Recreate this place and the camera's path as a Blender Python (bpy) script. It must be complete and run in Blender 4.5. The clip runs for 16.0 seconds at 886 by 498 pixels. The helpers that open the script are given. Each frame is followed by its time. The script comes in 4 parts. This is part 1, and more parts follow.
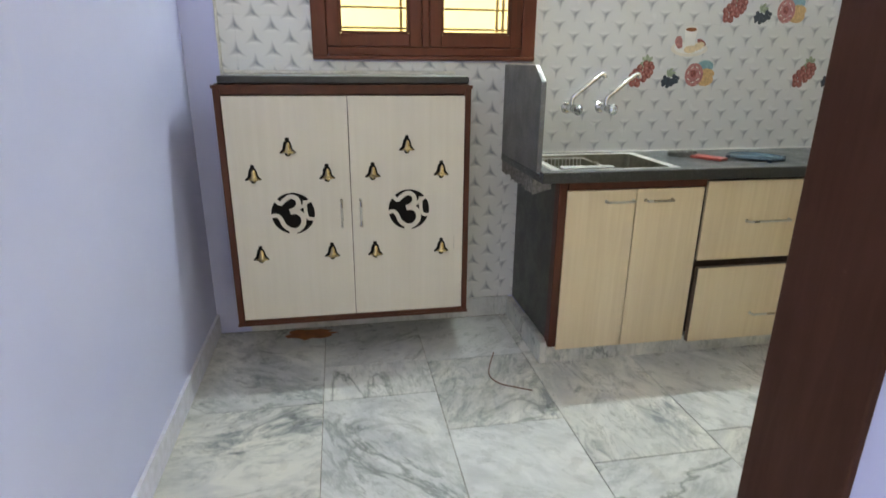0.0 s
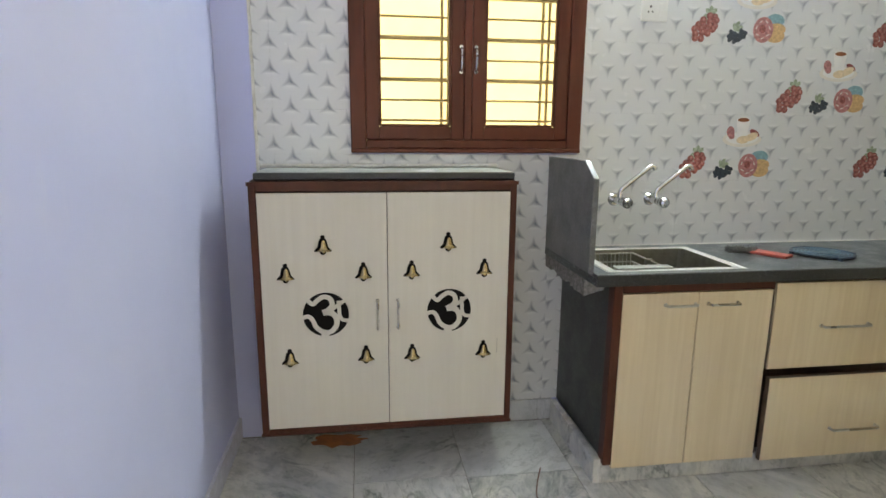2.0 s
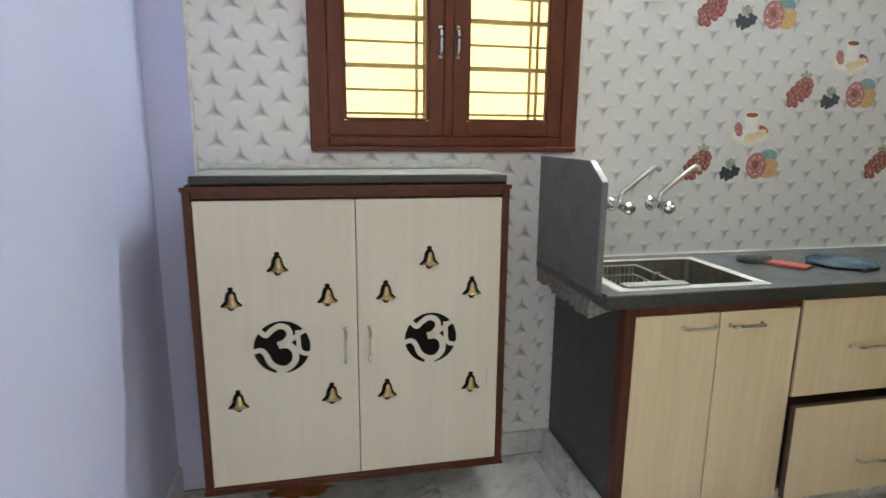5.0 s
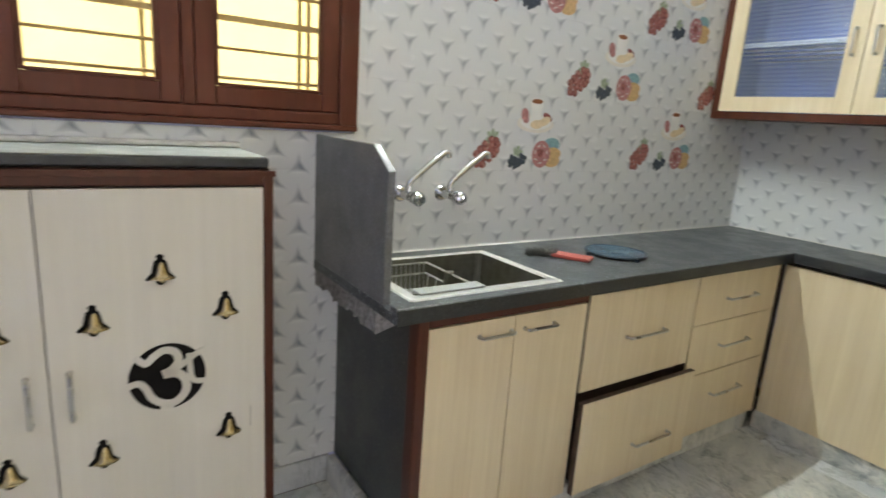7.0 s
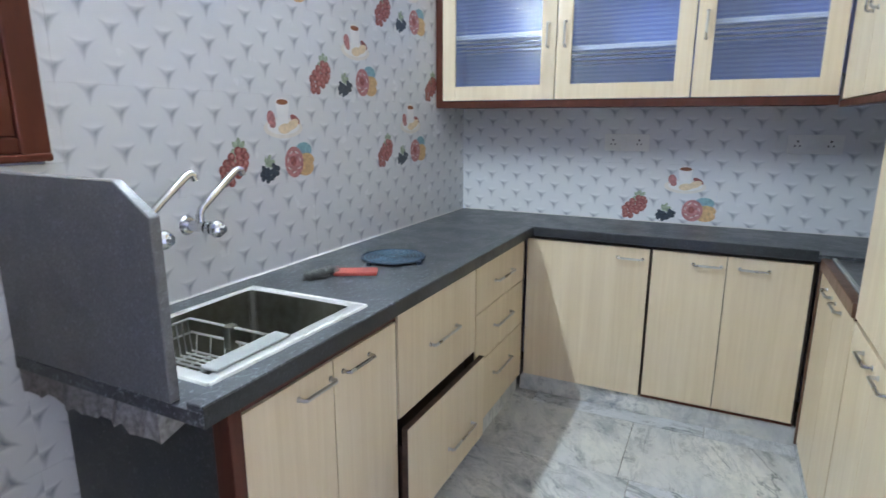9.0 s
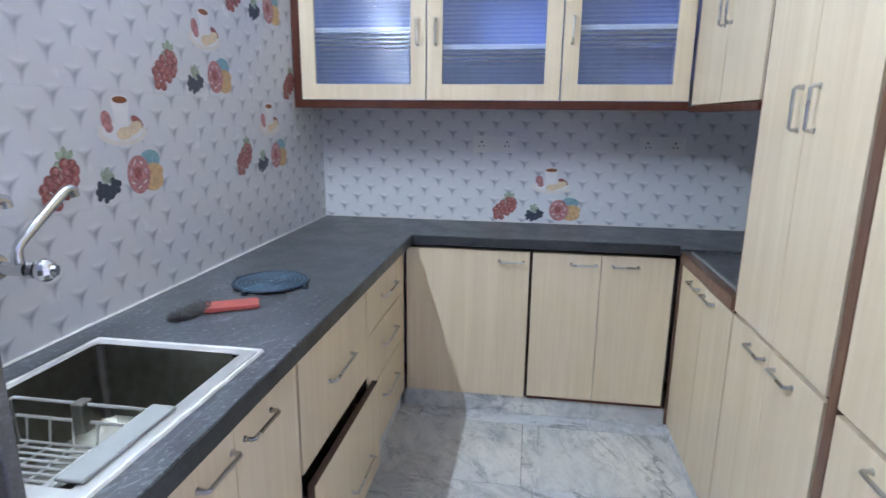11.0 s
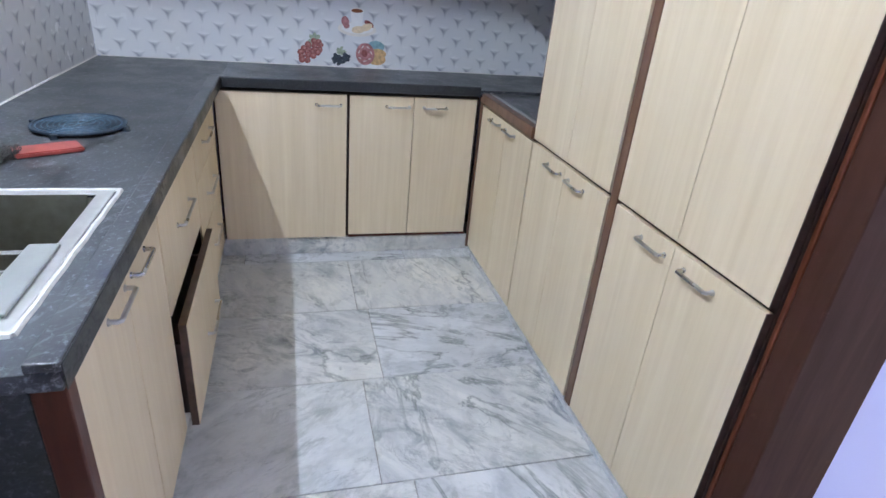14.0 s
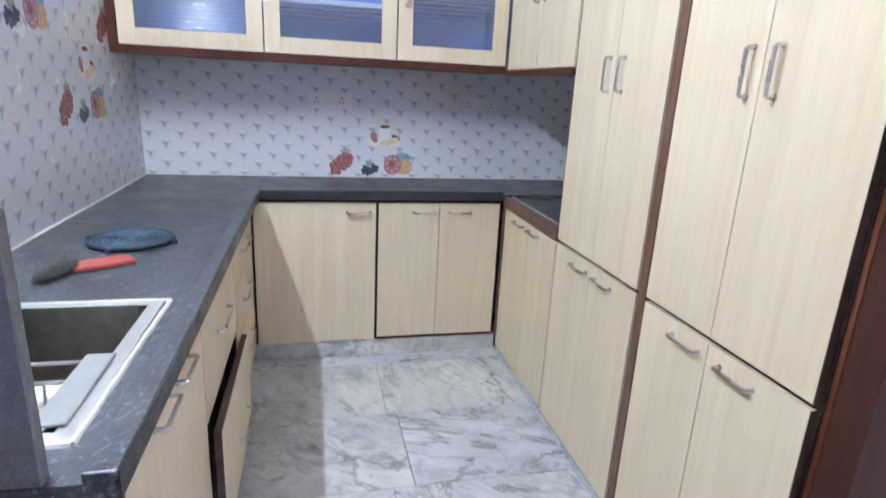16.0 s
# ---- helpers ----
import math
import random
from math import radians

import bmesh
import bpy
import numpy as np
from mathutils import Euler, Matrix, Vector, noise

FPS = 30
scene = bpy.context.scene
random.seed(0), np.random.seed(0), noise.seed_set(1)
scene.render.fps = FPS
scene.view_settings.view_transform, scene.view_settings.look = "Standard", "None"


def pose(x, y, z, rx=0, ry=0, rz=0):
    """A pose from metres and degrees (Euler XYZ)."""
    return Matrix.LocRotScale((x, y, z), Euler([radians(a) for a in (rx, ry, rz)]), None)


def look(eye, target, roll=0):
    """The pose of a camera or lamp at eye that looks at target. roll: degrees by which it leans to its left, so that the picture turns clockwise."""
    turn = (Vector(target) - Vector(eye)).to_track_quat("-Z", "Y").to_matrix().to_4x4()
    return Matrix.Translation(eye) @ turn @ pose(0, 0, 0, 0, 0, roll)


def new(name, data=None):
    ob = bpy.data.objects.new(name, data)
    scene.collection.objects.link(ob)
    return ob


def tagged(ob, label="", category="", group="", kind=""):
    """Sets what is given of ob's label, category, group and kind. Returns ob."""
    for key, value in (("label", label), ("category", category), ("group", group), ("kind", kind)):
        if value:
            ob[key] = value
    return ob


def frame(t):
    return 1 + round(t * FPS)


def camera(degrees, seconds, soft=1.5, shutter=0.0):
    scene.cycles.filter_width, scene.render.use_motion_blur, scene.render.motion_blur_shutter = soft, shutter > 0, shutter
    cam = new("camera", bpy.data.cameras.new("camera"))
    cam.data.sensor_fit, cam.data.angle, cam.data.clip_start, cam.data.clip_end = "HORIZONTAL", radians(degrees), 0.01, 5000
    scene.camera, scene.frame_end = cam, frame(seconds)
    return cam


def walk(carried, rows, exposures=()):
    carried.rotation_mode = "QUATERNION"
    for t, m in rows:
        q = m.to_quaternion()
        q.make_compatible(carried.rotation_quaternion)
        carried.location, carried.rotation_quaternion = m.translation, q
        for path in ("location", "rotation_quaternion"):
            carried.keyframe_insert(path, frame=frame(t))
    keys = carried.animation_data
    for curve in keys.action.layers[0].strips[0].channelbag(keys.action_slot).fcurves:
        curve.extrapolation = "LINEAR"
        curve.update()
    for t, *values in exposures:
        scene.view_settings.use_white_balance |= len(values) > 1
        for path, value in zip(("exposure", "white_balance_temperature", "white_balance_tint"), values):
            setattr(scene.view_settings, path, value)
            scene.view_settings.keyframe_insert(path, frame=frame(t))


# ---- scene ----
cam = camera(76.3, 16.0, shutter=0.5)
PATH = [
    (0, (0.078, 0.063, 1.291), (0.42, 1.931, 0.661), 0.5),
    (0.5, (0.061, 0.086, 1.32), (0.389, 1.985, 0.786), 0.0),
    (1, (0.049, 0.126, 1.351), (0.352, 2.046, 0.88), -0.2),
    (1.5, (0.037, 0.189, 1.363), (0.329, 2.124, 0.947), 0.2),
    (2, (0.025, 0.272, 1.379), (0.302, 2.212, 0.978), 0.4),
    (2.5, (-0.011, 0.357, 1.387), (0.272, 2.3, 1.007), 0.1),
    (3, (-0.036, 0.421, 1.395), (0.261, 2.365, 1.031), -0.2),
    (3.2, (-0.04, 0.439, 1.397), (0.264, 2.382, 1.036), -0.2),
    (5.5, (0.067, 0.72, 1.359), (0.582, 2.606, 0.937), 1.3),
    (6, (0.127, 0.813, 1.366), (0.801, 2.644, 0.926), 2.2),
    (6.5, (0.169, 0.876, 1.368), (1.015, 2.632, 0.922), 2.9),
    (7, (0.194, 0.967, 1.362), (1.274, 2.589, 0.909), 3.9),
    (7.5, (0.209, 1.069, 1.361), (1.526, 2.506, 0.913), 3.5),
    (8, (0.211, 1.175, 1.381), (1.721, 2.403, 0.924), 1.9),
    (8.5, (0.206, 1.265, 1.394), (1.856, 2.299, 0.936), 1.0),
    (8.7, (0.206, 1.298, 1.387), (1.902, 2.258, 0.936), 0.6),
    (11, (0.336, 1.613, 1.413), (2.261, 1.91, 0.958), 0.6),
    (11.5, (0.338, 1.657, 1.412), (2.284, 1.767, 0.962), 1.3),
    (12, (0.318, 1.712, 1.406), (2.259, 1.633, 0.93), 1.3),
    (12.5, (0.288, 1.768, 1.398), (2.188, 1.526, 0.824), 1.8),
    (13, (0.251, 1.818, 1.381), (2.077, 1.415, 0.672), 3.5),
    (13.5, (0.222, 1.842, 1.367), (1.983, 1.357, 0.553), 4.9),
    (14, (0.195, 1.857, 1.358), (1.92, 1.35, 0.484), 5.4),
    (14.5, (0.178, 1.875, 1.355), (1.904, 1.389, 0.471), 5.0),
    (15, (0.17, 1.885, 1.36), (1.939, 1.426, 0.548), 4.4),
    (15.5, (0.165, 1.893, 1.364), (1.985, 1.438, 0.67), 3.9),
    (16, (0.164, 1.892, 1.379), (2.035, 1.452, 0.826), 2.9),
]
walk(cam, [(t, look(eye, target, roll)) for t, eye, target, roll in PATH],
     exposures=[(0.0, 1.20, 7850, -2), (3.2, 1.20, 8000, -2), (7.0, 1.26, 8000, -1), (8.7, 1.34, 6600, 3), (11.0, 1.25, 6100, 9),
                (12.5, 1.26, 6100, 11), (14.5, 1.38, 6250, 11), (16.0, 1.52, 6250, 11)])

# ---- light ----
world = bpy.data.worlds.new("sky")
scene.world = world
world.use_nodes = True
wn = world.node_tree
sky = wn.nodes.new("ShaderNodeTexSky")
sky.sky_type = "NISHITA"
sky.sun_disc = False
sky.sun_elevation = radians(62)
sky.sun_rotation = radians(160)
wn.links.new(sky.outputs[0], wn.nodes["Background"].inputs[0])
wn.nodes["Background"].inputs[1].default_value = 0.12


def lamp(name, kind, m, energy, color, **kw):
    data = bpy.data.lights.new(name, kind)
    data.energy, data.color = energy, color
    for key, value in kw.items():
        if key == "size":
            data.size = value
        elif key == "size_y":
            data.shape, data.size_y = "RECTANGLE", value
        elif key == "angle":
            data.angle = value
    ob = new(name, data)
    ob.matrix_world = m
    return ob


SUN_DIR = Vector((math.sin(radians(160)) * math.cos(radians(62)), math.cos(radians(160)) * math.cos(radians(62)), math.sin(radians(62))))
lamp("sun", "SUN", look(SUN_DIR * 20, (0, 0, 0)), 5.0, (1.0, 0.95, 0.86), angle=radians(0.5))
TUBE_STRENGTH = 200.0
TUBE_COLOR = (0.86, 0.97, 1.10)
lamp("hall_window_light", "AREA", look((4.32, -0.70, 1.7), (0.0, 0.35, 1.2)), 138.0, (1.0, 0.955, 0.84), size=0.75, size_y=1.4)


# ---- materials ----
class Mat:
    """A small builder for node materials."""

    def __init__(self, name, color=(0.5, 0.5, 0.5), rough=0.5, metal=0.0, spec=0.5):
        self.m = bpy.data.materials.new(name)
        self.m.use_nodes = True
        self.t = self.m.node_tree
        self.b = self.t.nodes["Principled BSDF"]
        self.set("Base Color", (*color, 1)), self.set("Roughness", rough), self.set("Metallic", metal), self.set("Specular IOR Level", spec)

    def set(self, key, value):
        if isinstance(value, bpy.types.NodeSocket):
            self.t.links.new(value, self.b.inputs[key])
        else:
            self.b.inputs[key].default_value = value

    def node(self, kind, ins=None, **props):
        n = self.t.nodes.new(kind)
        for key, value in props.items():
            if key == "operation":
                n.operation = value
            elif key == "blend":
                n.data_type, n.blend_type = "RGBA", value
            elif key == "wave":
                n.wave_type = value
            elif key == "dims":
                n.noise_dimensions = value
            elif key == "feature":
                n.feature = value
        for key, value in (ins or {}).items():
            if isinstance(value, bpy.types.NodeSocket):
                self.t.links.new(value, n.inputs[key])
            else:
                n.inputs[key].default_value = value
        return n

    def math(self, op, a, b=0.0, c=0.0):
        return self.node("ShaderNodeMath", {0: a, 1: b, 2: c}, operation=op).outputs[0]

    def pos(self):
        return self.node("ShaderNodeNewGeometry").outputs["Position"]

    def rand(self):
        return self.node("ShaderNodeObjectInfo").outputs["Random"]

    def scaled(self, vec, s, shift=None):
        ins = {0: vec, 1: s}
        v = self.node("ShaderNodeVectorMath", ins, operation="MULTIPLY").outputs[0]
        if shift is not None:
            k = self.node("ShaderNodeCombineXYZ", {0: shift, 1: shift, 2: shift}).outputs[0]
            v = self.node("ShaderNodeVectorMath", {0: v, 1: k}, operation="ADD").outputs[0]
        return v

    def noise(self, vec, scale, detail=4.0, rough=0.55, dist=0.0):
        return self.node("ShaderNodeTexNoise", {"Vector": vec, "Scale": scale, "Detail": detail, "Roughness": rough, "Distortion": dist}).outputs["Fac"]

    def ramp(self, fac, lo, hi):
        return self.node("ShaderNodeMapRange", {0: fac, 1: lo, 2: hi, 3: 0.0, 4: 1.0}).outputs[0]

    def mix(self, fac, a, b, blend="MIX"):
        n = self.node("ShaderNodeMix", {0: fac}, blend=blend)
        for key, value in ((6, a), (7, b)):
            if isinstance(value, bpy.types.NodeSocket):
                self.t.links.new(value, n.inputs[key])
            else:
                n.inputs[key].default_value = (*value, 1) if len(value) == 3 else value
        return n.outputs[2]

    def bump(self, height, strength, distance=0.002):
        n = self.node("ShaderNodeBump", {"Height": height, "Strength": strength, "Distance": distance})
        self.set("Normal", n.outputs[0])


def plain(name, color, rough=0.5, metal=0.0, spec=0.5, vary=0.12, scale=30.0, bump=0.05):
    k = Mat(name, color, rough, metal, spec)
    p = k.pos()
    n = k.noise(p, scale)
    k.set("Base Color", k.mix(k.ramp(n, 0.3, 0.7), tuple(c * (1 - vary) for c in color), tuple(min(1, c * (1 + vary)) for c in color)))
    k.set("Roughness", k.math("MULTIPLY_ADD", k.noise(p, scale * 0.3), 0.2, rough - 0.1))
    k.bump(k.noise(p, scale * 8), bump)
    return k.m


def lavender_paint():
    k = Mat("lavender_paint", rough=0.38)
    p = k.pos()
    big, fine = k.noise(p, 1.3, 3), k.noise(p, 9, 5)
    c = k.mix(k.ramp(big, 0.3, 0.7), (0.50, 0.53, 0.80), (0.55, 0.58, 0.84))
    scuff = k.ramp(k.noise(k.scaled(p, (4, 4, 1.2)), 3.0, 6, 0.65), 0.62, 0.78)
    c = k.mix(k.math("MULTIPLY", scuff, 0.25), c, (0.62, 0.63, 0.80))
    k.set("Base Color", c)
    k.set("Roughness", k.math("MULTIPLY_ADD", fine, 0.2, 0.30))
    k.bump(k.noise(p, 140, 3), 0.08)
    return k.m


def laminate(name, light, dark, axis="z", rough=0.36, strong=1.0):
    """Pale wood laminate with a fine straight grain running along one axis."""
    k = Mat(name, light, rough)
    p = k.pos()
    s = {"z": (60, 60, 2.2), "h": (2.2, 2.2, 60)}[axis]
    r = k.math("MULTIPLY", k.rand(), 37.0)
    v = k.scaled(p, s, r)
    fine = k.noise(v, 1.0, 5, 0.6, 0.3)
    broad = k.noise(k.scaled(p, tuple(a * 0.22 for a in s), r), 1.0, 3, 0.5, 0.4)
    f = k.math("ADD", k.math("MULTIPLY", fine, 0.6 * strong), k.math("MULTIPLY", broad, 0.5 * strong))
    c = k.mix(k.ramp(f, 0.30 * strong, 0.85 * strong), light, dark)
    smear = k.ramp(k.noise(p, 5.0, 5, 0.6), 0.6, 0.8)
    c = k.mix(k.math("MULTIPLY", smear, 0.12), c, (0.62, 0.58, 0.52))
    k.set("Base Color", c)
    k.set("Roughness", k.math("MULTIPLY_ADD", k.noise(p, 6), 0.25, rough - 0.1))
    k.bump(fine, 0.08, 0.001)
    return k.m


def brown_wood(name, light, dark, rough=0.22, spec=0.5):
    k = Mat(name, rough=0.32)
    k.set("Specular IOR Level", spec)
    p = k.pos()
    g = k.noise(k.scaled(p, (35, 35, 4)), 1.0, 5, 0.6, 0.5)
    c = k.mix(k.ramp(g, 0.3, 0.75), light, dark)
    worn = k.ramp(k.noise(p, 22, 6, 0.7), 0.64, 0.76)
    c = k.mix(k.math("MULTIPLY", worn, 0.3), c, (0.16, 0.08, 0.055))
    k.set("Base Color", c)
    k.set("Roughness", k.math("MULTIPLY_ADD", g, 0.25, rough))
    k.bump(g, 0.12, 0.001)
    return k.m


def granite(name, a, b, dust=0.45):
    """Dark stone, brushed, with a film of dust and pale scuffs."""
    k = Mat(name, a, 0.35)
    p = k.pos()
    speck = k.noise(p, 160, 3, 0.7)
    cloud = k.noise(p, 7, 6, 0.65)
    c = k.mix(k.ramp(speck, 0.35, 0.7), a, b)
    film = k.ramp(cloud, 0.42, 0.62)
    # short scuffs, in patches, and small pale chips
    patch = k.ramp(k.noise(p, 4.3, 5, 0.7), 0.44, 0.60)
    one = k.node("ShaderNodeVectorRotate", {"Vector": p, "Axis": (0, 0, 1), "Angle": 0.55}).outputs[0]
    two = k.node("ShaderNodeVectorRotate", {"Vector": p, "Axis": (0, 0, 1), "Angle": -0.30}).outputs[0]
    scratch = k.ramp(k.noise(k.scaled(one, (10, 30, 30)), 1.5, 7, 0.74, 1.1), 0.545, 0.63)
    scratch2 = k.ramp(k.noise(k.scaled(two, (28, 13, 30)), 1.4, 7, 0.74, 1.1), 0.56, 0.65)
    both = k.math("MULTIPLY", k.math("MAXIMUM", scratch, scratch2), k.math("MULTIPLY_ADD", patch, 0.75, 0.25))
    fleck = k.ramp(k.noise(p, 75, 4, 0.75), 0.57, 0.67)
    c = k.mix(k.math("MULTIPLY", film, dust * 0.8), c, (0.105, 0.113, 0.125))
    c = k.mix(k.math("MULTIPLY", fleck, dust * 0.7), c, (0.36, 0.39, 0.43))
    c = k.mix(k.math("MULTIPLY", both, dust * 0.68), c, (0.36, 0.38, 0.41))
    k.set("Base Color", c)
    k.set("Roughness", k.math("MULTIPLY_ADD", both, 0.25, k.math("MULTIPLY_ADD", film, 0.2, 0.30)))
    k.bump(k.math("ADD", speck, both), 0.06, 0.001)
    return k.m


def marble():
    """White and grey veined marble; each slab has its own clouds, cut and warmth."""
    k = Mat("grey_veined_marble", rough=0.25)
    p = k.pos()
    r = k.rand()
    shift = k.math("MULTIPLY", r, 91.0)
    rot = k.node("ShaderNodeVectorRotate", {"Vector": p, "Axis": (0, 0, 1), "Angle": k.math("MULTIPLY", r, 3.0)}).outputs[0]
    v = k.scaled(rot, (1.0, 1.9, 1.0), shift)
    warp = k.noise(v, 1.7, 5, 0.6)
    cloud = k.noise(v, 2.6, 9, 0.66, 0.9)
    streak = k.noise(k.scaled(rot, (2.2, 6.5, 1.0), shift), 1.3, 9, 0.68, 0.9)
    blotch = k.noise(v, 5.5, 8, 0.72, 1.2)
    vein = k.math("ABSOLUTE", k.math("SUBTRACT", k.noise(v, 1.25, 8, 0.6, 0.9), 0.5))
    vein = k.math("SUBTRACT", 1.0, k.ramp(vein, 0.0, 0.022))
    fine = k.math("ABSOLUTE", k.math("SUBTRACT", k.noise(k.scaled(rot, (1.4, 3.6, 1.0), shift), 1.9, 9, 0.68, 1.4), 0.5))
    fine = k.math("MULTIPLY", k.math("SUBTRACT", 1.0, k.ramp(fine, 0.0, 0.016)), k.ramp(k.noise(v, 2.3, 4, 0.6), 0.47, 0.60))
    knot = k.math("MULTIPLY", k.ramp(k.noise(k.scaled(rot, (3.0, 9.0, 1.0), shift), 2.2, 8, 0.75, 1.6), 0.56, 0.66), k.ramp(k.noise(v, 1.6, 3, 0.5), 0.53, 0.66))
    fade = k.ramp(k.noise(v, 1.1, 3), 0.45, 0.62)
    kind = k.math("FRACT", k.math("MULTIPLY", r, 7.0))
    warm = k.mix(k.ramp(kind, 0.2, 0.9), (0.69, 0.70, 0.715), (0.73, 0.715, 0.665))
    big = k.noise(v, 1.2, 4, 0.55, 0.8)
    c = k.mix(k.math("MULTIPLY", k.ramp(big, 0.40, 0.66), 0.6), warm, (0.46, 0.48, 0.50))
    c = k.mix(k.math("MULTIPLY", k.ramp(cloud, 0.44, 0.72), 0.8), c, (0.36, 0.38, 0.41))
    c = k.mix(k.math("MULTIPLY", k.ramp(streak, 0.52, 0.72), 0.34), c, (0.30, 0.32, 0.34))
    mottle = k.math("MULTIPLY", k.ramp(k.noise(v, 16, 7, 0.72, 0.8), 0.47, 0.60), k.ramp(k.noise(v, 2.0, 4, 0.6, 0.5), 0.42, 0.62))
    c = k.mix(k.math("MULTIPLY", mottle, 0.55), c, (0.31, 0.34, 0.355))
    c = k.mix(k.math("MULTIPLY", k.ramp(blotch, 0.475, 0.62), k.math("MULTIPLY", k.ramp(warp, 0.42, 0.60), k.math("MULTIPLY_ADD", k.ramp(kind, 0.35, 0.65), 0.75, 0.32))), c, (0.22, 0.24, 0.26))
    c = k.mix(k.math("MULTIPLY", vein, k.math("MULTIPLY", fade, 0.75)), c, (0.12, 0.14, 0.14))
    c = k.mix(k.math("MULTIPLY", fine, 0.50), c, (0.17, 0.19, 0.20))
    c = k.mix(k.math("MULTIPLY", knot, 0.62), c, (0.13, 0.15, 0.14))
    dirt = k.ramp(k.noise(p, 3.1, 7, 0.7), 0.58, 0.76)
    c = k.mix(k.math("MULTIPLY", dirt, 0.35), c, (0.46, 0.44, 0.38))
    k.set("Base Color", c)
    k.set("Roughness", k.math("MULTIPLY_ADD", k.noise(p, 12, 5), 0.28, 0.16))
    k.bump(k.math("ADD", warp, k.noise(p, 60)), 0.04, 0.002)
    return k.m


def relief_tile(name, up, strength, z_off, u_off):
    """Glazed tile: staggered three-armed hollows between rounded bulges, their shading put into the colour."""
    k = Mat(name, rough=0.2)
    p = k.pos()
    s = k.node("ShaderNodeSeparateXYZ", {0: p})
    u = k.math("ADD", s.outputs[0], s.outputs[1])
    z = s.outputs[2]
    wob = k.math("MULTIPLY", k.math("SUBTRACT", k.noise(p, 38, 3), 0.5), 0.008)
    row = k.math("DIVIDE", k.math("SUBTRACT", k.math("ADD", z, wob), z_off), 0.0508)
    if up:
        row = k.math("MULTIPLY", row, -1.0)
    arm, waist = (0.050, 0.0135) if up else (0.041, 0.0112)
    far = (arm * arm - waist * waist) / (arm - 2 * waist)
    rad = far - waist
    cores, tones, rims, dips = [], [], [], []
    for n in (0, 1):
        r = k.math("MULTIPLY_ADD", k.math("SUBTRACT", row, 0.5 + n), 0.5, 0.5)
        dv = k.math("MULTIPLY", k.math("SUBTRACT", k.math("FRACT", r), 0.5), 0.1016)
        cu = k.math("ADD", k.math("DIVIDE", k.math("ADD", u, wob), 0.1523), u_off + 0.5 * n)
        du = k.math("MULTIPLY", k.math("SUBTRACT", k.math("FRACT", cu), 0.5), 0.1523)
        flat = k.node("ShaderNodeCombineXYZ", {0: du, 1: dv, 2: 0.0}).outputs[0]
        gaps = []
        for a in (90, 210, 330):
            c = (far * math.cos(radians(a)), far * math.sin(radians(a)), 0.0)
            gaps.append(k.math("SUBTRACT", k.node("ShaderNodeVectorMath", {0: flat, 1: c}, operation="DISTANCE").outputs["Value"], rad))
        base, left, right = gaps
        least = k.math("MINIMUM", base, k.math("MINIMUM", left, right))
        dist = k.node("ShaderNodeVectorMath", {0: flat}, operation="LENGTH").outputs["Value"]
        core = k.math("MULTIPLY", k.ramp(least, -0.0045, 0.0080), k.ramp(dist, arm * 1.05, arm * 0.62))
        # relief shading as colour: each arm has a darker and a paler flank
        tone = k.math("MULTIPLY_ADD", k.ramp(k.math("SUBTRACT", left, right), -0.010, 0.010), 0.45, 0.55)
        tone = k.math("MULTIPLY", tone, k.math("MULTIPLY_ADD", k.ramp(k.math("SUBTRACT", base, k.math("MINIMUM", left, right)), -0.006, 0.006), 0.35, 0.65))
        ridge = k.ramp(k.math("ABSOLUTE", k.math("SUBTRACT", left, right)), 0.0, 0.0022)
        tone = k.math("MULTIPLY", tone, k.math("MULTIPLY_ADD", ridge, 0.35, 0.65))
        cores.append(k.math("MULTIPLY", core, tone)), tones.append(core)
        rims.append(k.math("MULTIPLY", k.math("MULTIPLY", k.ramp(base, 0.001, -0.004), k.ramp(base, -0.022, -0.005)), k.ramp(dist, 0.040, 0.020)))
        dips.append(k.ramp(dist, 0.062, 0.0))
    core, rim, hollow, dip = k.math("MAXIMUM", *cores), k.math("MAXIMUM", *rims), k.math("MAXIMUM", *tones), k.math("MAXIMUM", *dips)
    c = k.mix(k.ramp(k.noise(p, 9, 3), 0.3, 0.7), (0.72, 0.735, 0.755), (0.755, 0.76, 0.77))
    # shade in the hollows and light on their rims go into the colour
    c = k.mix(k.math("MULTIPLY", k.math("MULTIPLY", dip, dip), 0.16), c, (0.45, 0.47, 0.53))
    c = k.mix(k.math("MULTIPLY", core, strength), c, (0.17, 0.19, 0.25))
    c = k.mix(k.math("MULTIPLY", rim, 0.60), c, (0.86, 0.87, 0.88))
    smudge = k.ramp(k.noise(p, 2.3, 6, 0.65), 0.55, 0.8)
    c = k.mix(k.math("MULTIPLY", smudge, 0.16), c, (0.56, 0.55, 0.53))
    k.set("Base Color", c)
    k.set("Roughness", k.math("MULTIPLY_ADD", k.noise(p, 14), 0.2, 0.14))
    k.bump(k.math("SUBTRACT", k.math("MULTIPLY", dip, -0.5), hollow), 0.35, 0.002)
    return k.m


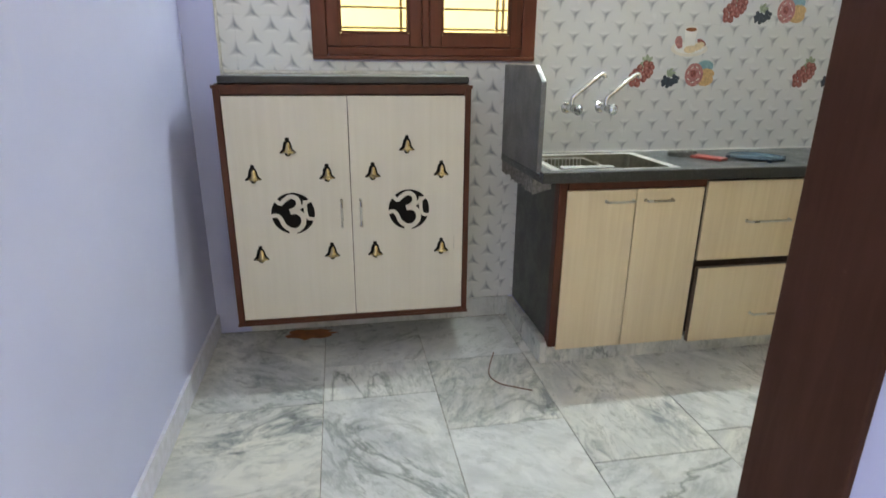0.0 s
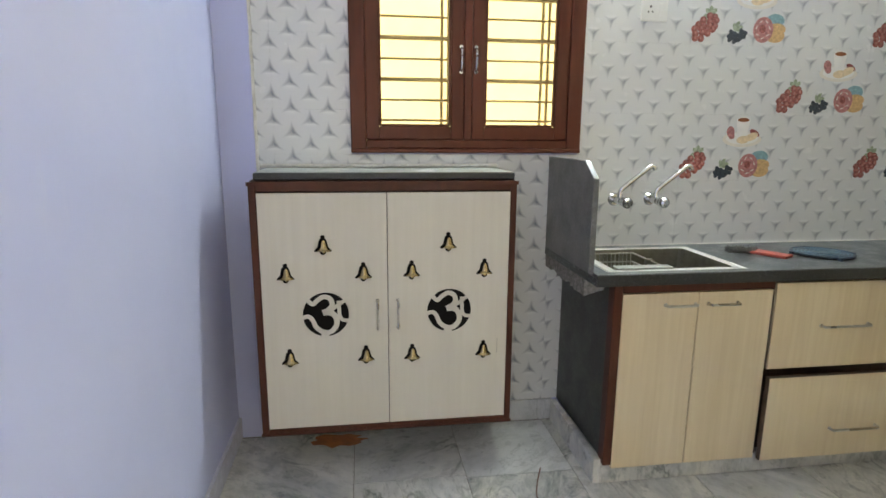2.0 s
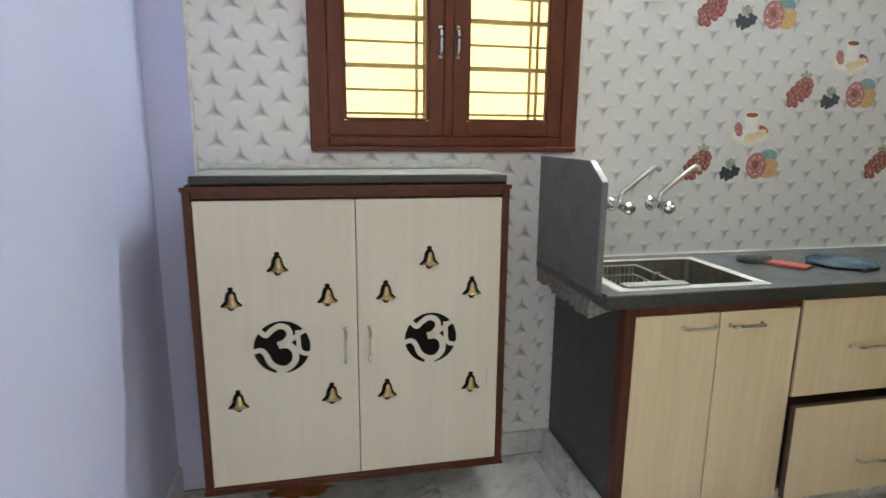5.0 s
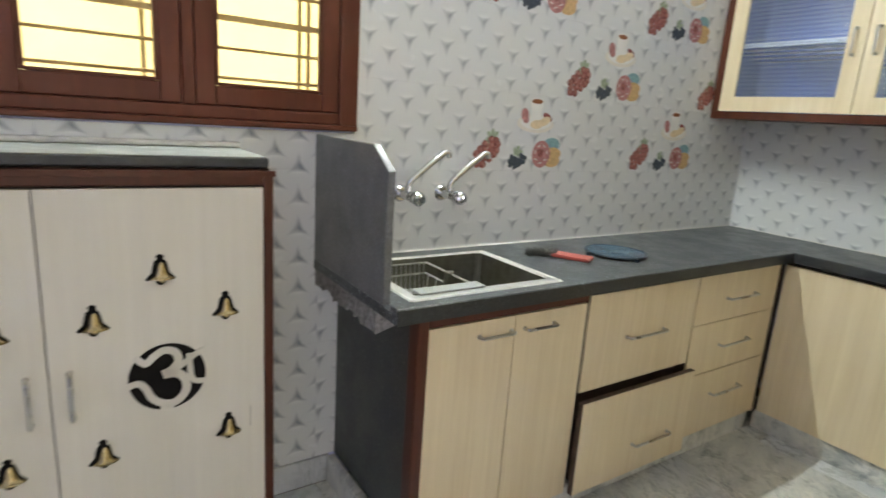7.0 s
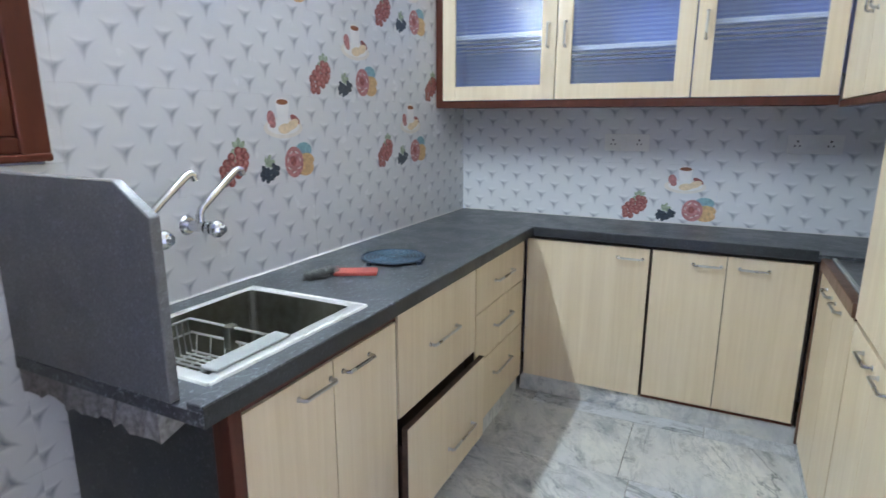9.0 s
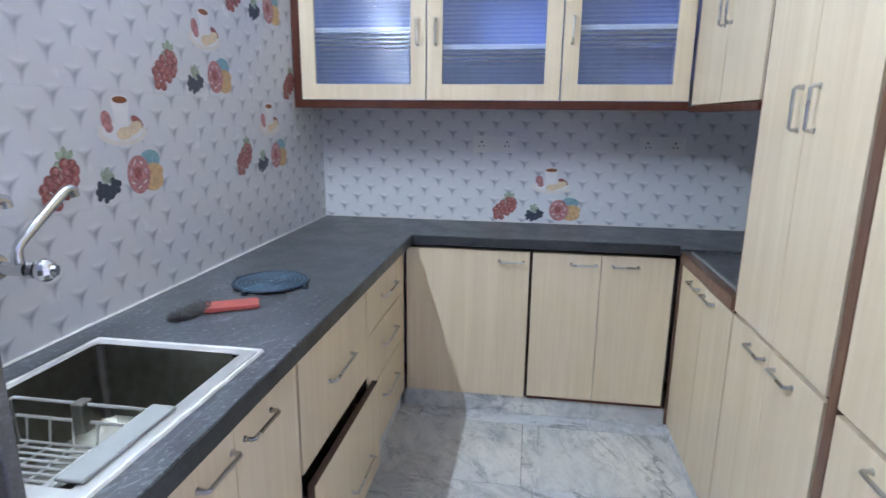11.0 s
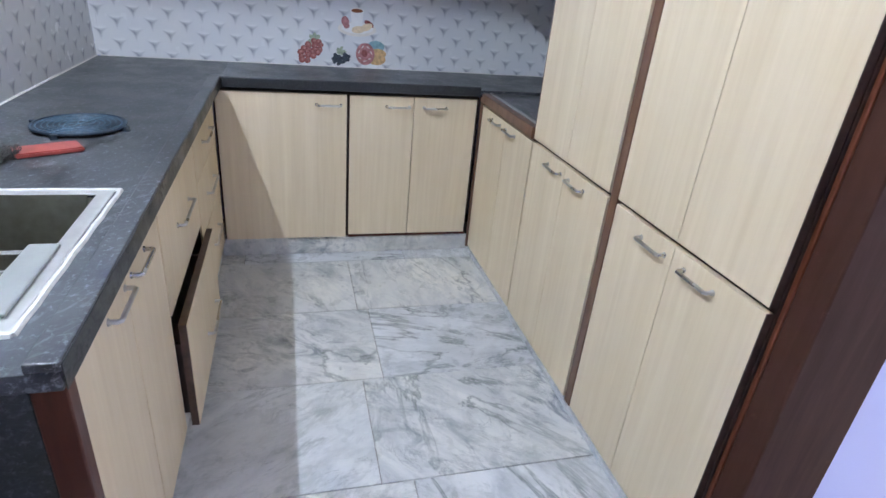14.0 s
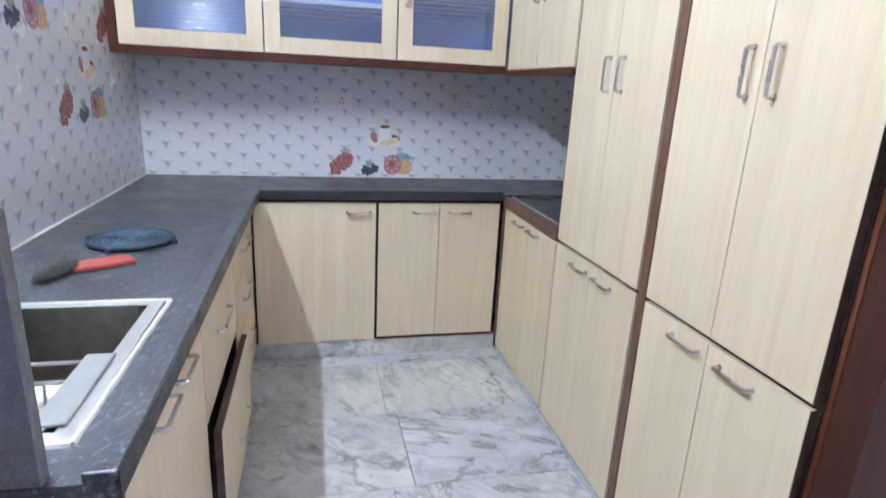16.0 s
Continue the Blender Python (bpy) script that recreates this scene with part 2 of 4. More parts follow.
def fluted_glass():
    k = Mat("fluted_glass", (0.72, 0.80, 1.0), 0.10)
    k.set("Transmission Weight", 0.92), k.set("IOR", 1.5)
    z = k.node("ShaderNodeSeparateXYZ", {0: k.pos()}).outputs[2]
    line = k.math("MULTIPLY_ADD", k.math("SINE", k.math("MULTIPLY", z, 331.0)), 0.5, 0.5)
    k.set("Roughness", k.math("MULTIPLY_ADD", line, 0.08, 0.10))
    k.set("Base Color", k.mix(line, (0.60, 0.68, 0.88), (0.80, 0.87, 1.0)))
    k.bump(k.noise(k.pos(), 300, 2), 0.15, 0.001)
    return k.m


def clear_glass():
    k = Mat("window_glass", (1.0, 0.97, 0.88), 0.03)
    k.set("Transmission Weight", 1.0), k.set("IOR", 1.1)
    return k.m


def glow(name, color, strength):
    k = Mat(name, (0.9, 0.9, 0.9))
    k.set("Emission Color", (*color, 1)), k.set("Emission Strength", strength)
    return k.m


M_LAV = lavender_paint()
M_HALL = plain("hall_cream_paint", (0.72, 0.68, 0.60), 0.6, scale=3, vary=0.04)
M_CEIL = plain("ceiling_paint", (0.80, 0.80, 0.80), 0.7, scale=3, vary=0.03)
M_CREAM = laminate("cream_laminate", (0.78, 0.665, 0.485), (0.63, 0.505, 0.335))
M_WHITE = laminate("white_ash_laminate", (0.68, 0.64, 0.57), (0.61, 0.57, 0.50), strong=1.0)
M_REDWOOD = brown_wood("red_brown_wood", (0.125, 0.029, 0.015), (0.080, 0.019, 0.010), 0.26, 0.3)
M_BROWN = brown_wood("dark_brown_wood", (0.092, 0.025, 0.014), (0.056, 0.016, 0.009), 0.26, 0.3)
M_POST = brown_wood("worn_brown_wood", (0.17, 0.085, 0.052), (0.11, 0.054, 0.034))
M_JAMB = brown_wood("matt_brown_wood", (0.050, 0.017, 0.010), (0.036, 0.013, 0.008), 0.55, 0.2)
M_BEAD = brown_wood("lit_red_wood", (0.16, 0.046, 0.020), (0.10, 0.028, 0.013), 0.45, 0.25)
M_EDGE = plain("brown_board_edge", (0.068, 0.040, 0.031), 0.45, vary=0.5, scale=25)
M_DARK = plain("dark_board_edge", (0.045, 0.024, 0.017), 0.5, vary=0.35)
M_GRAN = granite("dark_granite", (0.018, 0.020, 0.023), (0.045, 0.049, 0.054), 0.78)
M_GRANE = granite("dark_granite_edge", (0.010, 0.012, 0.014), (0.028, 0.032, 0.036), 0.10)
M_GRANP = granite("grey_granite", (0.115, 0.117, 0.118), (0.17, 0.172, 0.175), 0.34)
M_BLACK = granite("black_granite", (0.012, 0.014, 0.013), (0.028, 0.033, 0.031), 0.22)
M_SHELF = granite("dusty_granite", (0.34, 0.36, 0.35), (0.42, 0.44, 0.43), 0.30)
M_MARBLE = marble()
M_GROUT = plain("grey_grout", (0.26, 0.25, 0.22), 0.8, vary=0.3)
M_CEMENT = plain("white_cement", (0.74, 0.73, 0.69), 0.8, vary=0.15, bump=0.3)
M_MORTAR = plain("rough_mortar", (0.24, 0.23, 0.22), 0.9, vary=0.4, scale=60, bump=0.8)
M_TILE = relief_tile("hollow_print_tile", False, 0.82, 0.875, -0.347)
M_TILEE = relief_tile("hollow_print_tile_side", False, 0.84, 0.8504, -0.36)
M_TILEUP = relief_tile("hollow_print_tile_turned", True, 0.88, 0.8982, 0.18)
M_STEEL = plain("brushed_steel", (0.30, 0.29, 0.25), 0.33, 1.0, vary=0.15)
M_CHROME = plain("chrome", (0.62, 0.63, 0.64), 0.12, 1.0, vary=0.05)
M_BRIGHT = plain("bright_steel_wire", (0.72, 0.72, 0.70), 0.34, 0.7, vary=0.06)
M_NICKEL = plain("satin_nickel", (0.58, 0.56, 0.52), 0.28, 1.0, vary=0.1)
M_PLASTIC = plain("white_plastic", (0.78, 0.78, 0.76), 0.35, vary=0.03)
M_GREYPL = plain("pale_grey_plastic", (0.31, 0.32, 0.31), 0.45, vary=0.05)
M_HOLE = plain("socket_hole", (0.02, 0.02, 0.02), 0.6)
M_FLUTE = fluted_glass()
M_GLASS = clear_glass()
# window glare on the backlit bars is put into this pale colour
M_GRILL = plain("glare_lightened_iron", (0.70, 0.58, 0.32), 0.5, vary=0.1)
M_YELLOW = plain("yellow_plaster", (0.92, 0.79, 0.47), 0.85, vary=0.08, scale=4, bump=0.3)
M_GOLD = plain("gold_foil", (0.42, 0.33, 0.18), 0.22, 1.0, vary=0.2)
M_INK = plain("black_cutout", (0.005, 0.004, 0.004), 0.7, spec=0.15)
M_LINER = plain("lavender_liner", (0.18, 0.25, 0.58), 0.5, vary=0.05)
M_RED = plain("red_plastic", (0.40, 0.085, 0.07), 0.4, vary=0.15)
M_BLUE = plain("blue_enamel", (0.012, 0.024, 0.042), 0.42, vary=0.3)
M_BLUERIB = plain("rubbed_blue_enamel", (0.060, 0.105, 0.150), 0.4, vary=0.5, scale=60)
M_TRACE = plain("worn_enamel", (0.14, 0.22, 0.28), 0.4)
M_WOOL = plain("steel_wool", (0.15, 0.15, 0.145), 0.5, 0.6, vary=0.5, scale=200, bump=1.0)
M_WIRE = plain("brown_wire", (0.16, 0.07, 0.05), 0.6)
M_RUST = plain("rust_stain", (0.42, 0.14, 0.04), 0.6, vary=0.35, scale=18)
M_TUBE = glow("tube_glow", TUBE_COLOR, TUBE_STRENGTH)
P_SHINE = plain("grape_shine_print", (0.42, 0.19, 0.17), 0.2, vary=0.5, scale=90)
P_GRAPE = plain("grape_print", (0.30, 0.105, 0.095), 0.2, vary=0.6, scale=130)
P_LEAF = plain("leaf_print", (0.34, 0.40, 0.30), 0.2, vary=0.35, scale=90)
P_BERRY = plain("berry_print", (0.055, 0.068, 0.09), 0.2, vary=0.5, scale=140)
P_PINK = plain("pink_print", (0.46, 0.21, 0.21), 0.2, vary=0.4, scale=80)
P_BLUE = plain("blue_print", (0.24, 0.40, 0.46), 0.2, vary=0.25, scale=80)
P_ORANGE = plain("orange_print", (0.64, 0.42, 0.22), 0.2, vary=0.25, scale=80)
P_PLATE = plain("plate_print", (0.80, 0.76, 0.70), 0.2, vary=0.05)
P_CUP = plain("cup_print", (0.86, 0.85, 0.84), 0.2, vary=0.04)
P_COFFEE = plain("coffee_print", (0.28, 0.11, 0.05), 0.2, vary=0.2)
P_BISCUIT = plain("biscuit_print", (0.80, 0.66, 0.46), 0.2, vary=0.15, scale=90)


# ---- builders ----
def bm_box(bm, x0, x1, y0, y1, z0, z1, bevel=0.0):
    r = bmesh.ops.create_cube(bm, size=1.0, matrix=Matrix.Translation(((x0 + x1) / 2, (y0 + y1) / 2, (z0 + z1) / 2)) @ Matrix.Diagonal((abs(x1 - x0), abs(y1 - y0), abs(z1 - z0), 1)))
    if bevel:
        edges = {e for v in r["verts"] for e in v.link_edges}
        bmesh.ops.bevel(bm, geom=list(edges), offset=bevel, segments=2, profile=0.5, affect="EDGES")


def bm_cyl(bm, a, b, r1, r2=None, seg=16):
    a, b = Vector(a), Vector(b)
    d = b - a
    m = Matrix.Translation((a + b) / 2) @ d.to_track_quat("Z", "Y").to_matrix().to_4x4()
    bmesh.ops.create_cone(bm, cap_ends=True, segments=seg, radius1=r1, radius2=r1 if r2 is None else r2, depth=d.length, matrix=m)


def bm_ball(bm, c, r, seg=12, squash=(1, 1, 1)):
    bmesh.ops.create_uvsphere(bm, u_segments=seg, v_segments=max(6, seg // 2), radius=r, matrix=Matrix.Translation(c) @ Matrix.Diagonal((*squash, 1)))


def bm_ring(bm, c, r, thick, seg=40, sides=6):
    """A ring lying flat."""
    rows = []
    for i in range(seg):
        a = 2 * math.pi * i / seg
        rows.append([bm.verts.new((c[0] + (r + thick * math.cos(b)) * math.cos(a), c[1] + (r + thick * math.cos(b)) * math.sin(a), c[2] + thick * math.sin(b)))
                     for b in (2 * math.pi * j / sides for j in range(sides))])
    for i in range(seg):
        for j in range(sides):
            p, q = rows[i], rows[(i + 1) % seg]
            bm.faces.new((p[j], q[j], q[(j + 1) % sides], p[(j + 1) % sides]))


def bm_tube(bm, pts, r, seg=8):
    """A round tube along a line of points."""
    pts = [Vector(p) for p in pts]
    rows = []
    for i, p in enumerate(pts):
        d = (pts[min(i + 1, len(pts) - 1)] - pts[max(i - 1, 0)]).normalized()
        side = d.cross(Vector((0, 0, 1)))
        if side.length < 0.1:
            side = d.cross(Vector((0, 1, 0)))
        side.normalize()
        up = side.cross(d)
        rows.append([bm.verts.new(p + r * (math.cos(2 * math.pi * j / seg) * side + math.sin(2 * math.pi * j / seg) * up)) for j in range(seg)])
    for a, b in zip(rows, rows[1:]):
        for j in range(seg):
            bm.faces.new((a[j], a[(j + 1) % seg], b[(j + 1) % seg], b[j]))
    bm.faces.new(rows[0][::-1]), bm.faces.new(rows[-1])


def smooth_line(pts, steps=6):
    """Catmull-Rom through 2D or 3D points."""
    pts = [Vector(p) for p in pts]
    out = []
    for i in range(len(pts) - 1):
        a, b, c, d = pts[max(i - 1, 0)], pts[i], pts[i + 1], pts[min(i + 2, len(pts) - 1)]
        for s in range(steps):
            t = s / steps
            out.append(0.5 * ((2 * b) + (c - a) * t + (2 * a - 5 * b + 4 * c - d) * t * t + (3 * b - a - 3 * c + d) * t ** 3))
    return out + [pts[-1]]


def bm_outline(bm, pts, y0, y1):
    """A flat shape in the xz plane, from y0 (back) to y1 (front, smaller y)."""
    back = [bm.verts.new((p[0], y0, p[1])) for p in pts]
    front = [bm.verts.new((p[0], y1, p[1])) for p in pts]
    n = len(pts)
    for i in range(n):
        bm.faces.new((back[i], back[(i + 1) % n], front[(i + 1) % n], front[i]))
    f = bm.faces.new(front)
    bmesh.ops.recalc_face_normals(bm, faces=list(bm.faces))


def bm_ribbon(bm, pts, width, y0, y1):
    pts = smooth_line(pts, 5)
    left, right = [], []
    for i, p in enumerate(pts):
        d = (pts[min(i + 1, len(pts) - 1)] - pts[max(i - 1, 0)]).normalized()
        w = width(i / (len(pts) - 1)) / 2
        left.append((p[0] - d[1] * w, p[1] + d[0] * w)), right.append((p[0] + d[1] * w, p[1] - d[0] * w))
    for i in range(len(pts) - 1):
        bm_outline(bm, [left[i], left[i + 1], right[i + 1], right[i]], y0, y1)


def bm_cells(bm, us, vs, keep, w0, w1, order="xyz", bevel=0.0):
    """A slab cut into a grid with cells left out; order maps (u, v, w) to the axes."""
    def put(u, v, w):
        d = dict(zip(order, (u, v, w)))
        return (d["x"], d["y"], d["z"])
    verts = {}

    def vert(i, j, k):
        if (i, j, k) not in verts:
            verts[(i, j, k)] = bm.verts.new(put(us[i], vs[j], (w0, w1)[k]))
        return verts[(i, j, k)]
    cells = {(i, j) for i in range(len(us) - 1) for j in range(len(vs) - 1) if keep(i, j)}
    for i, j in cells:
        for k in (0, 1):
            bm.faces.new([vert(i, j, k), vert(i + 1, j, k), vert(i + 1, j + 1, k), vert(i, j + 1, k)])
        for (a, b), (c, d), n in (((i, j), (i + 1, j), (i, j - 1)), ((i + 1, j), (i + 1, j + 1), (i + 1, j)), ((i + 1, j + 1), (i, j + 1), (i, j + 1)), ((i, j + 1), (i, j), (i - 1, j))):
            if n not in cells:
                bm.faces.new([vert(a, b, 0), vert(c, d, 0), vert(c, d, 1), vert(a, b, 1)])
    bmesh.ops.recalc_face_normals(bm, faces=list(bm.faces))
    if bevel:
        edges = [e for e in bm.edges if len(e.link_faces) == 2 and e.calc_face_angle(0) > 0.5]
        bmesh.ops.bevel(bm, geom=edges, offset=bevel, segments=2, profile=0.5, affect="EDGES")


def to_mesh(name, bm, materials, smooth=False):
    me = bpy.data.meshes.new(name)
    bm.to_mesh(me)
    bm.free()
    for m in materials if isinstance(materials, (list, tuple)) else [materials]:
        me.materials.append(m)
    if smooth:
        for f in me.polygons:
            f.use_smooth = True
        me.set_sharp_from_angle(angle=radians(40))
    return me


def part(name, bm, material, parent=None, label="", smooth=False):
    """One mesh object; its mesh is in world places unless it is later moved."""
    ob = new(name, bm if isinstance(bm, bpy.types.Mesh) else to_mesh(name, bm, material, smooth))
    if parent:
        ob.parent = parent
        if parent.parent is None:
            ob.matrix_parent_inverse = Matrix.Translation(-parent.location)
    if label:
        ob["label"] = label
    return ob


def thing(name, at, label, category, group="", kind=""):
    ob = new(name)
    ob.location = at
    ob.empty_display_size = 0.1
    return tagged(ob, label, category, group, kind)


def box_part(name, b, material, parent=None, label="", bevel=0.0015):
    bm = bmesh.new()
    bm_box(bm, *b, bevel)
    return part(name, bm, material, parent, label)


def structure(name, b, material, label, category):
    bm = bmesh.new()
    bm_box(bm, *b)
    return tagged(part(name, bm, material), label, category, kind="structure")


# a bow handle along x, standing out towards -y, in lengths as needed
HANDLES = {}


def handle_mesh(length):
    if length not in HANDLES:
        bm = bmesh.new()
        h, out, w = length / 2, 0.022, 0.0052
        line = [(-h, 0, 0), (-h, -out * 0.75, 0), (-h + 0.004, -out, 0), (h - 0.004, -out, 0), (h, -out * 0.75, 0), (h, 0, 0)]
        bm_tube(bm, line, w, 8)
        for s in (-h, h):
            bm_cyl(bm, (s, 0.0, 0), (s, -0.003, 0), 0.008, 0.007, 12)
        HANDLES[length] = to_mesh("handle", bm, M_NICKEL, True)
    return HANDLES[length]


def handle(parent, length, m):
    """m: pose of the handle's middle on the door's face; its own -y points out of the door."""
    ob = part("handle", handle_mesh(length), None, parent, "satin nickel bow handle")
    ob.matrix_basis = m
    return ob


def on_face(x, y, z, side, upright=False):
    """Pose for a handle on a door that faces south (N run), west (E run) or north (S run)."""
    turn = {"N": 0, "E": -90, "S": 180}[side]
    m = pose(x, y, z, 0, 0, turn)
    return m @ pose(0, 0, 0, 0, 90, 0) if upright else m


def door_panel(parent, name, b, side, material=None, label=""):
    """A board 18 mm thick; b: (along0, along1, z0, z1, face)."""
    a0, a1, z0, z1, f = b
    t = 0.018
    box = {"N": (a0, a1, f, f + t, z0, z1), "E": (f, f + t, a0, a1, z0, z1), "S": (a0, a1, f - t, f, z0, z1)}[side]
    return box_part(name, box, material or M_CREAM, parent, label, 0.0012)


# ---- the large structure ----
WX, EX, NY, SY, TOP = -0.56, 3.355, 2.75, 0.36, 2.9   # wall faces and ceiling

# floor bed with marble slabs
floor = structure("floor", (-0.7, 4.4, -3.2, 2.9, -0.10, -0.006), M_GROUT, "grey and white veined marble slab floor", "floor")
structure("ceiling", (-0.7, 4.4, -3.2, 2.95, TOP, TOP + 0.12), M_CEIL, "plain white painted ceiling", "ceiling")
structure("wall_west", (WX - 0.15, WX, -3.2, 2.95, -0.1, TOP), M_LAV, "smooth lavender painted wall with faint scuffs", "wall")

# north wall with its window opening
bm = bmesh.new()
bm_cells(bm, [WX, 0.03, 0.94, EX + 0.15], [-0.1, 1.345, 2.15, TOP], lambda i, j: (i, j) != (1, 1), NY + 0.008, NY + 0.20, "xzy")
wall_north = tagged(part("wall_north", bm, M_LAV), "tiled kitchen wall with a lavender painted strip", "wall", kind="structure")
wall_east = structure("wall_east", (EX + 0.008, EX + 0.16, SY - 0.11, NY + 0.008, -0.1, TOP), M_LAV, "kitchen wall with printed tiles over the worktop", "wall")
wall_south = structure("wall_south", (0.885, EX + 0.008, SY - 0.12, SY - 0.008, -0.1, TOP), M_LAV, "lavender wall behind the tall cupboards", "wall")
structure("wall_return", (0.885, 0.93, SY - 0.008, 0.6915, -0.1, TOP), M_LAV, "lavender end of wall beside the door frame", "wall")

# hall behind the doorway: closed round, one window to the east
bm = bmesh.new()
bm_cells(bm, [-3.2, -1.10, -0.30, SY - 0.12], [-0.1, 0.9, 2.3, TOP], lambda i, j: (i, j) != (1, 1), 4.25, 4.40, "yzx")
tagged(part("wall_hall_east", bm, M_HALL), "cream hall wall with a window opening", "wall", kind="structure")
structure("wall_hall_south", (-0.7, 4.4, -3.35, -3.2, -0.1, TOP), M_HALL, "plain cream hall wall", "wall")
structure("wall_hall_north", (EX + 0.16, 4.4, SY - 0.12, SY + 0.03, -0.1, TOP), M_HALL, "plain cream hall wall", "wall")

# outside the kitchen window: the neighbour's yellow wall and the ground of the passage
structure("ground", (-30, 30, -30, 34, -0.35, -0.12), M_GROUT, "grey concrete ground of the passage", "ground")
outside = structure("neighbour_wall", (-6, 8, 4.1, 4.35, -0.12, 5.0), M_YELLOW, "sunlit yellow plastered wall of the neighbouring house", "wall")

# door frame of the kitchen opening
door_frame = thing("door_frame", (0.90, 0.81, 0), "dark brown polished wooden door frame post", "door frame")
box_part("jamb_board", (0.872, 0.946, 0.692, 0.910, 0, 2.1), M_JAMB, door_frame, bevel=0.004)
# lit edge of the jamb: its highlight is put into the paler wood colour
box_part("edge_bead", (0.9465, 0.9595, 0.880, 0.912, 0, 2.1), M_BEAD, door_frame, "red-brown edge strip, paler for the light on the jamb edge", bevel=0.004)

# skirtings
tagged(box_part("baseboard_west", (WX, WX + 0.014, -3.2, NY, 0, 0.10), plain("lavender_white_skirting", (0.60, 0.61, 0.74), 0.4), bevel=0.002), "pale lavender painted skirting along the wall", "baseboard", kind="structure")
tagged(box_part("baseboard_north", (-0.40, 0.925, NY - 0.010, NY + 0.006, 0, 0.105), M_MARBLE, bevel=0.002), "grey marble skirting under the tiles", "baseboard", kind="structure")
tagged(box_part("plinth_end", (0.915, 0.945, 2.205, NY - 0.012, 0, 0.105), M_MARBLE, bevel=0.002), "grey marble skirting round the sink unit end", "baseboard", kind="structure")
tagged(box_part("plinth_north", (0.946, 2.84, 2.2045, 2.214, 0, 0.0895), M_MARBLE, bevel=0.002), "grey marble plinth under the drawers", "baseboard", kind="structure")
tagged(box_part("plinth_east", (2.878, 2.892, 0.94, 2.20, 0, 0.092), M_MARBLE, bevel=0.002), "grey marble plinth under the cupboards", "baseboard", kind="structure")
tagged(box_part("plinth_south", (0.962, 2.874, 0.925, 0.943, 0, 0.020), M_MARBLE, bevel=0.002), "thin pale marble plinth under the tall cupboards", "baseboard", kind="structure")

# ---- pooja cupboard on the wall ----
pooja = thing("pooja_cabinet", (0.115, 2.58, 0.19), "white ash two-door shrine cabinet in a brown frame", "cabinet")
PX0, PX1, PZ0, PZ1, PF = -0.392, 0.621, 0.190, 1.207, 2.413
bm = bmesh.new()
bm_box(bm, PX0 + 0.004, PX1 - 0.004, PF + 0.022, NY, PZ0 + 0.004, PZ1 - 0.002, 0.001)
part("body", bm, M_DARK, pooja)
for name, b in (("frame_stile", (PX0, PX0 + 0.025, PF - 0.004, PF + 0.03, PZ0, PZ1 - 0.008)), ("frame_stile", (PX1 - 0.024, PX1, PF - 0.004, PF + 0.03, PZ0, PZ1 - 0.008)),
                ("frame_rail", (PX0 + 0.025, PX1 - 0.024, PF - 0.004, PF + 0.03, PZ0, PZ0 + 0.022)), ("frame_rail", (PX0 + 0.025, PX1 - 0.024, PF - 0.002, PF + 0.03, 1.165, PZ1 - 0.004))):
    box_part(name, b, M_BROWN, pooja, bevel=0.004)
for name, b in (("inner_bead", (PX0 + 0.025, PX0 + 0.0275, PF - 0.002, PF + 0.018, PZ0 + 0.022, 1.164)), ("inner_bead", (PX1 - 0.0252, PX1 - 0.0241, PF - 0.002, PF + 0.018, PZ0 + 0.022, 1.164)),
                ("top_moulding", (PX0 - 0.004, PX1 + 0.004, PF - 0.009, PF - 0.0045, PZ1 - 0.020, PZ1 - 0.006)), ("bottom_moulding", (PX0 - 0.003, PX1 + 0.003, PF - 0.008, PF - 0.0045, PZ0 - 0.002, PZ0 + 0.010))):
    box_part(name, b, M_BROWN, pooja, bevel=0.0005)
for s in (PX0, PX1 - 0.006):
    box_part("side_panel", (s, s + 0.006, PF + 0.03, NY, PZ0, PZ1 - 0.008), M_BROWN, pooja, bevel=0.001)


def bell_shape(s):
    """Outline of a hand bell, s metres tall, centred."""
    h = s / 2
    right = [(0.12, 1.0), (0.24, 0.86), (0.18, 0.70), (0.36, 0.54), (0.44, 0.26), (0.52, -0.18), (0.88, -0.56), (0.80, -0.68), (0.34, -0.66), (0.26, -0.86), (0.10, -1.0)]
    return [(x * h, z * h) for x, z in right] + [(-x * h, z * h) for x, z in right[::-1]]


bm = bmesh.new()
bm_outline(bm, bell_shape(0.076), 0, -0.0016)
BELL = to_mesh("bell", bm, M_INK)
bm = bmesh.new()
rings = []
for rad, z in ((0.0012, 0.019), (0.0065, 0.015), (0.0098, 0.004), (0.0122, -0.008), (0.0170, -0.0155), (0.0265, -0.0195), (0.0270, -0.0235), (0.0070, -0.0250), (0.0058, -0.031), (0.0005, -0.034)):
    rings.append([bm.verts.new((0.0030 + rad * math.cos(a), -0.0016 - 0.55 * rad * math.sin(a), z)) for a in (math.pi * i / 10 for i in range(11))])
for p, q in zip(rings, rings[1:]):
    for i in range(10):
        bm.faces.new((p[i], p[i + 1], q[i + 1], q[i]))
bmesh.ops.recalc_face_normals(bm, faces=list(bm.faces))
BELLIN = to_mesh("bell_front", bm, M_GOLD, True)

R = 0.088
bm = bmesh.new()
bm_outline(bm, [(R * math.cos(2 * math.pi * i / 48), R * math.sin(2 * math.pi * i / 48)) for i in range(48)], 0, -0.0016)
DISC = to_mesh("disc", bm, M_INK)
bm = bmesh.new()


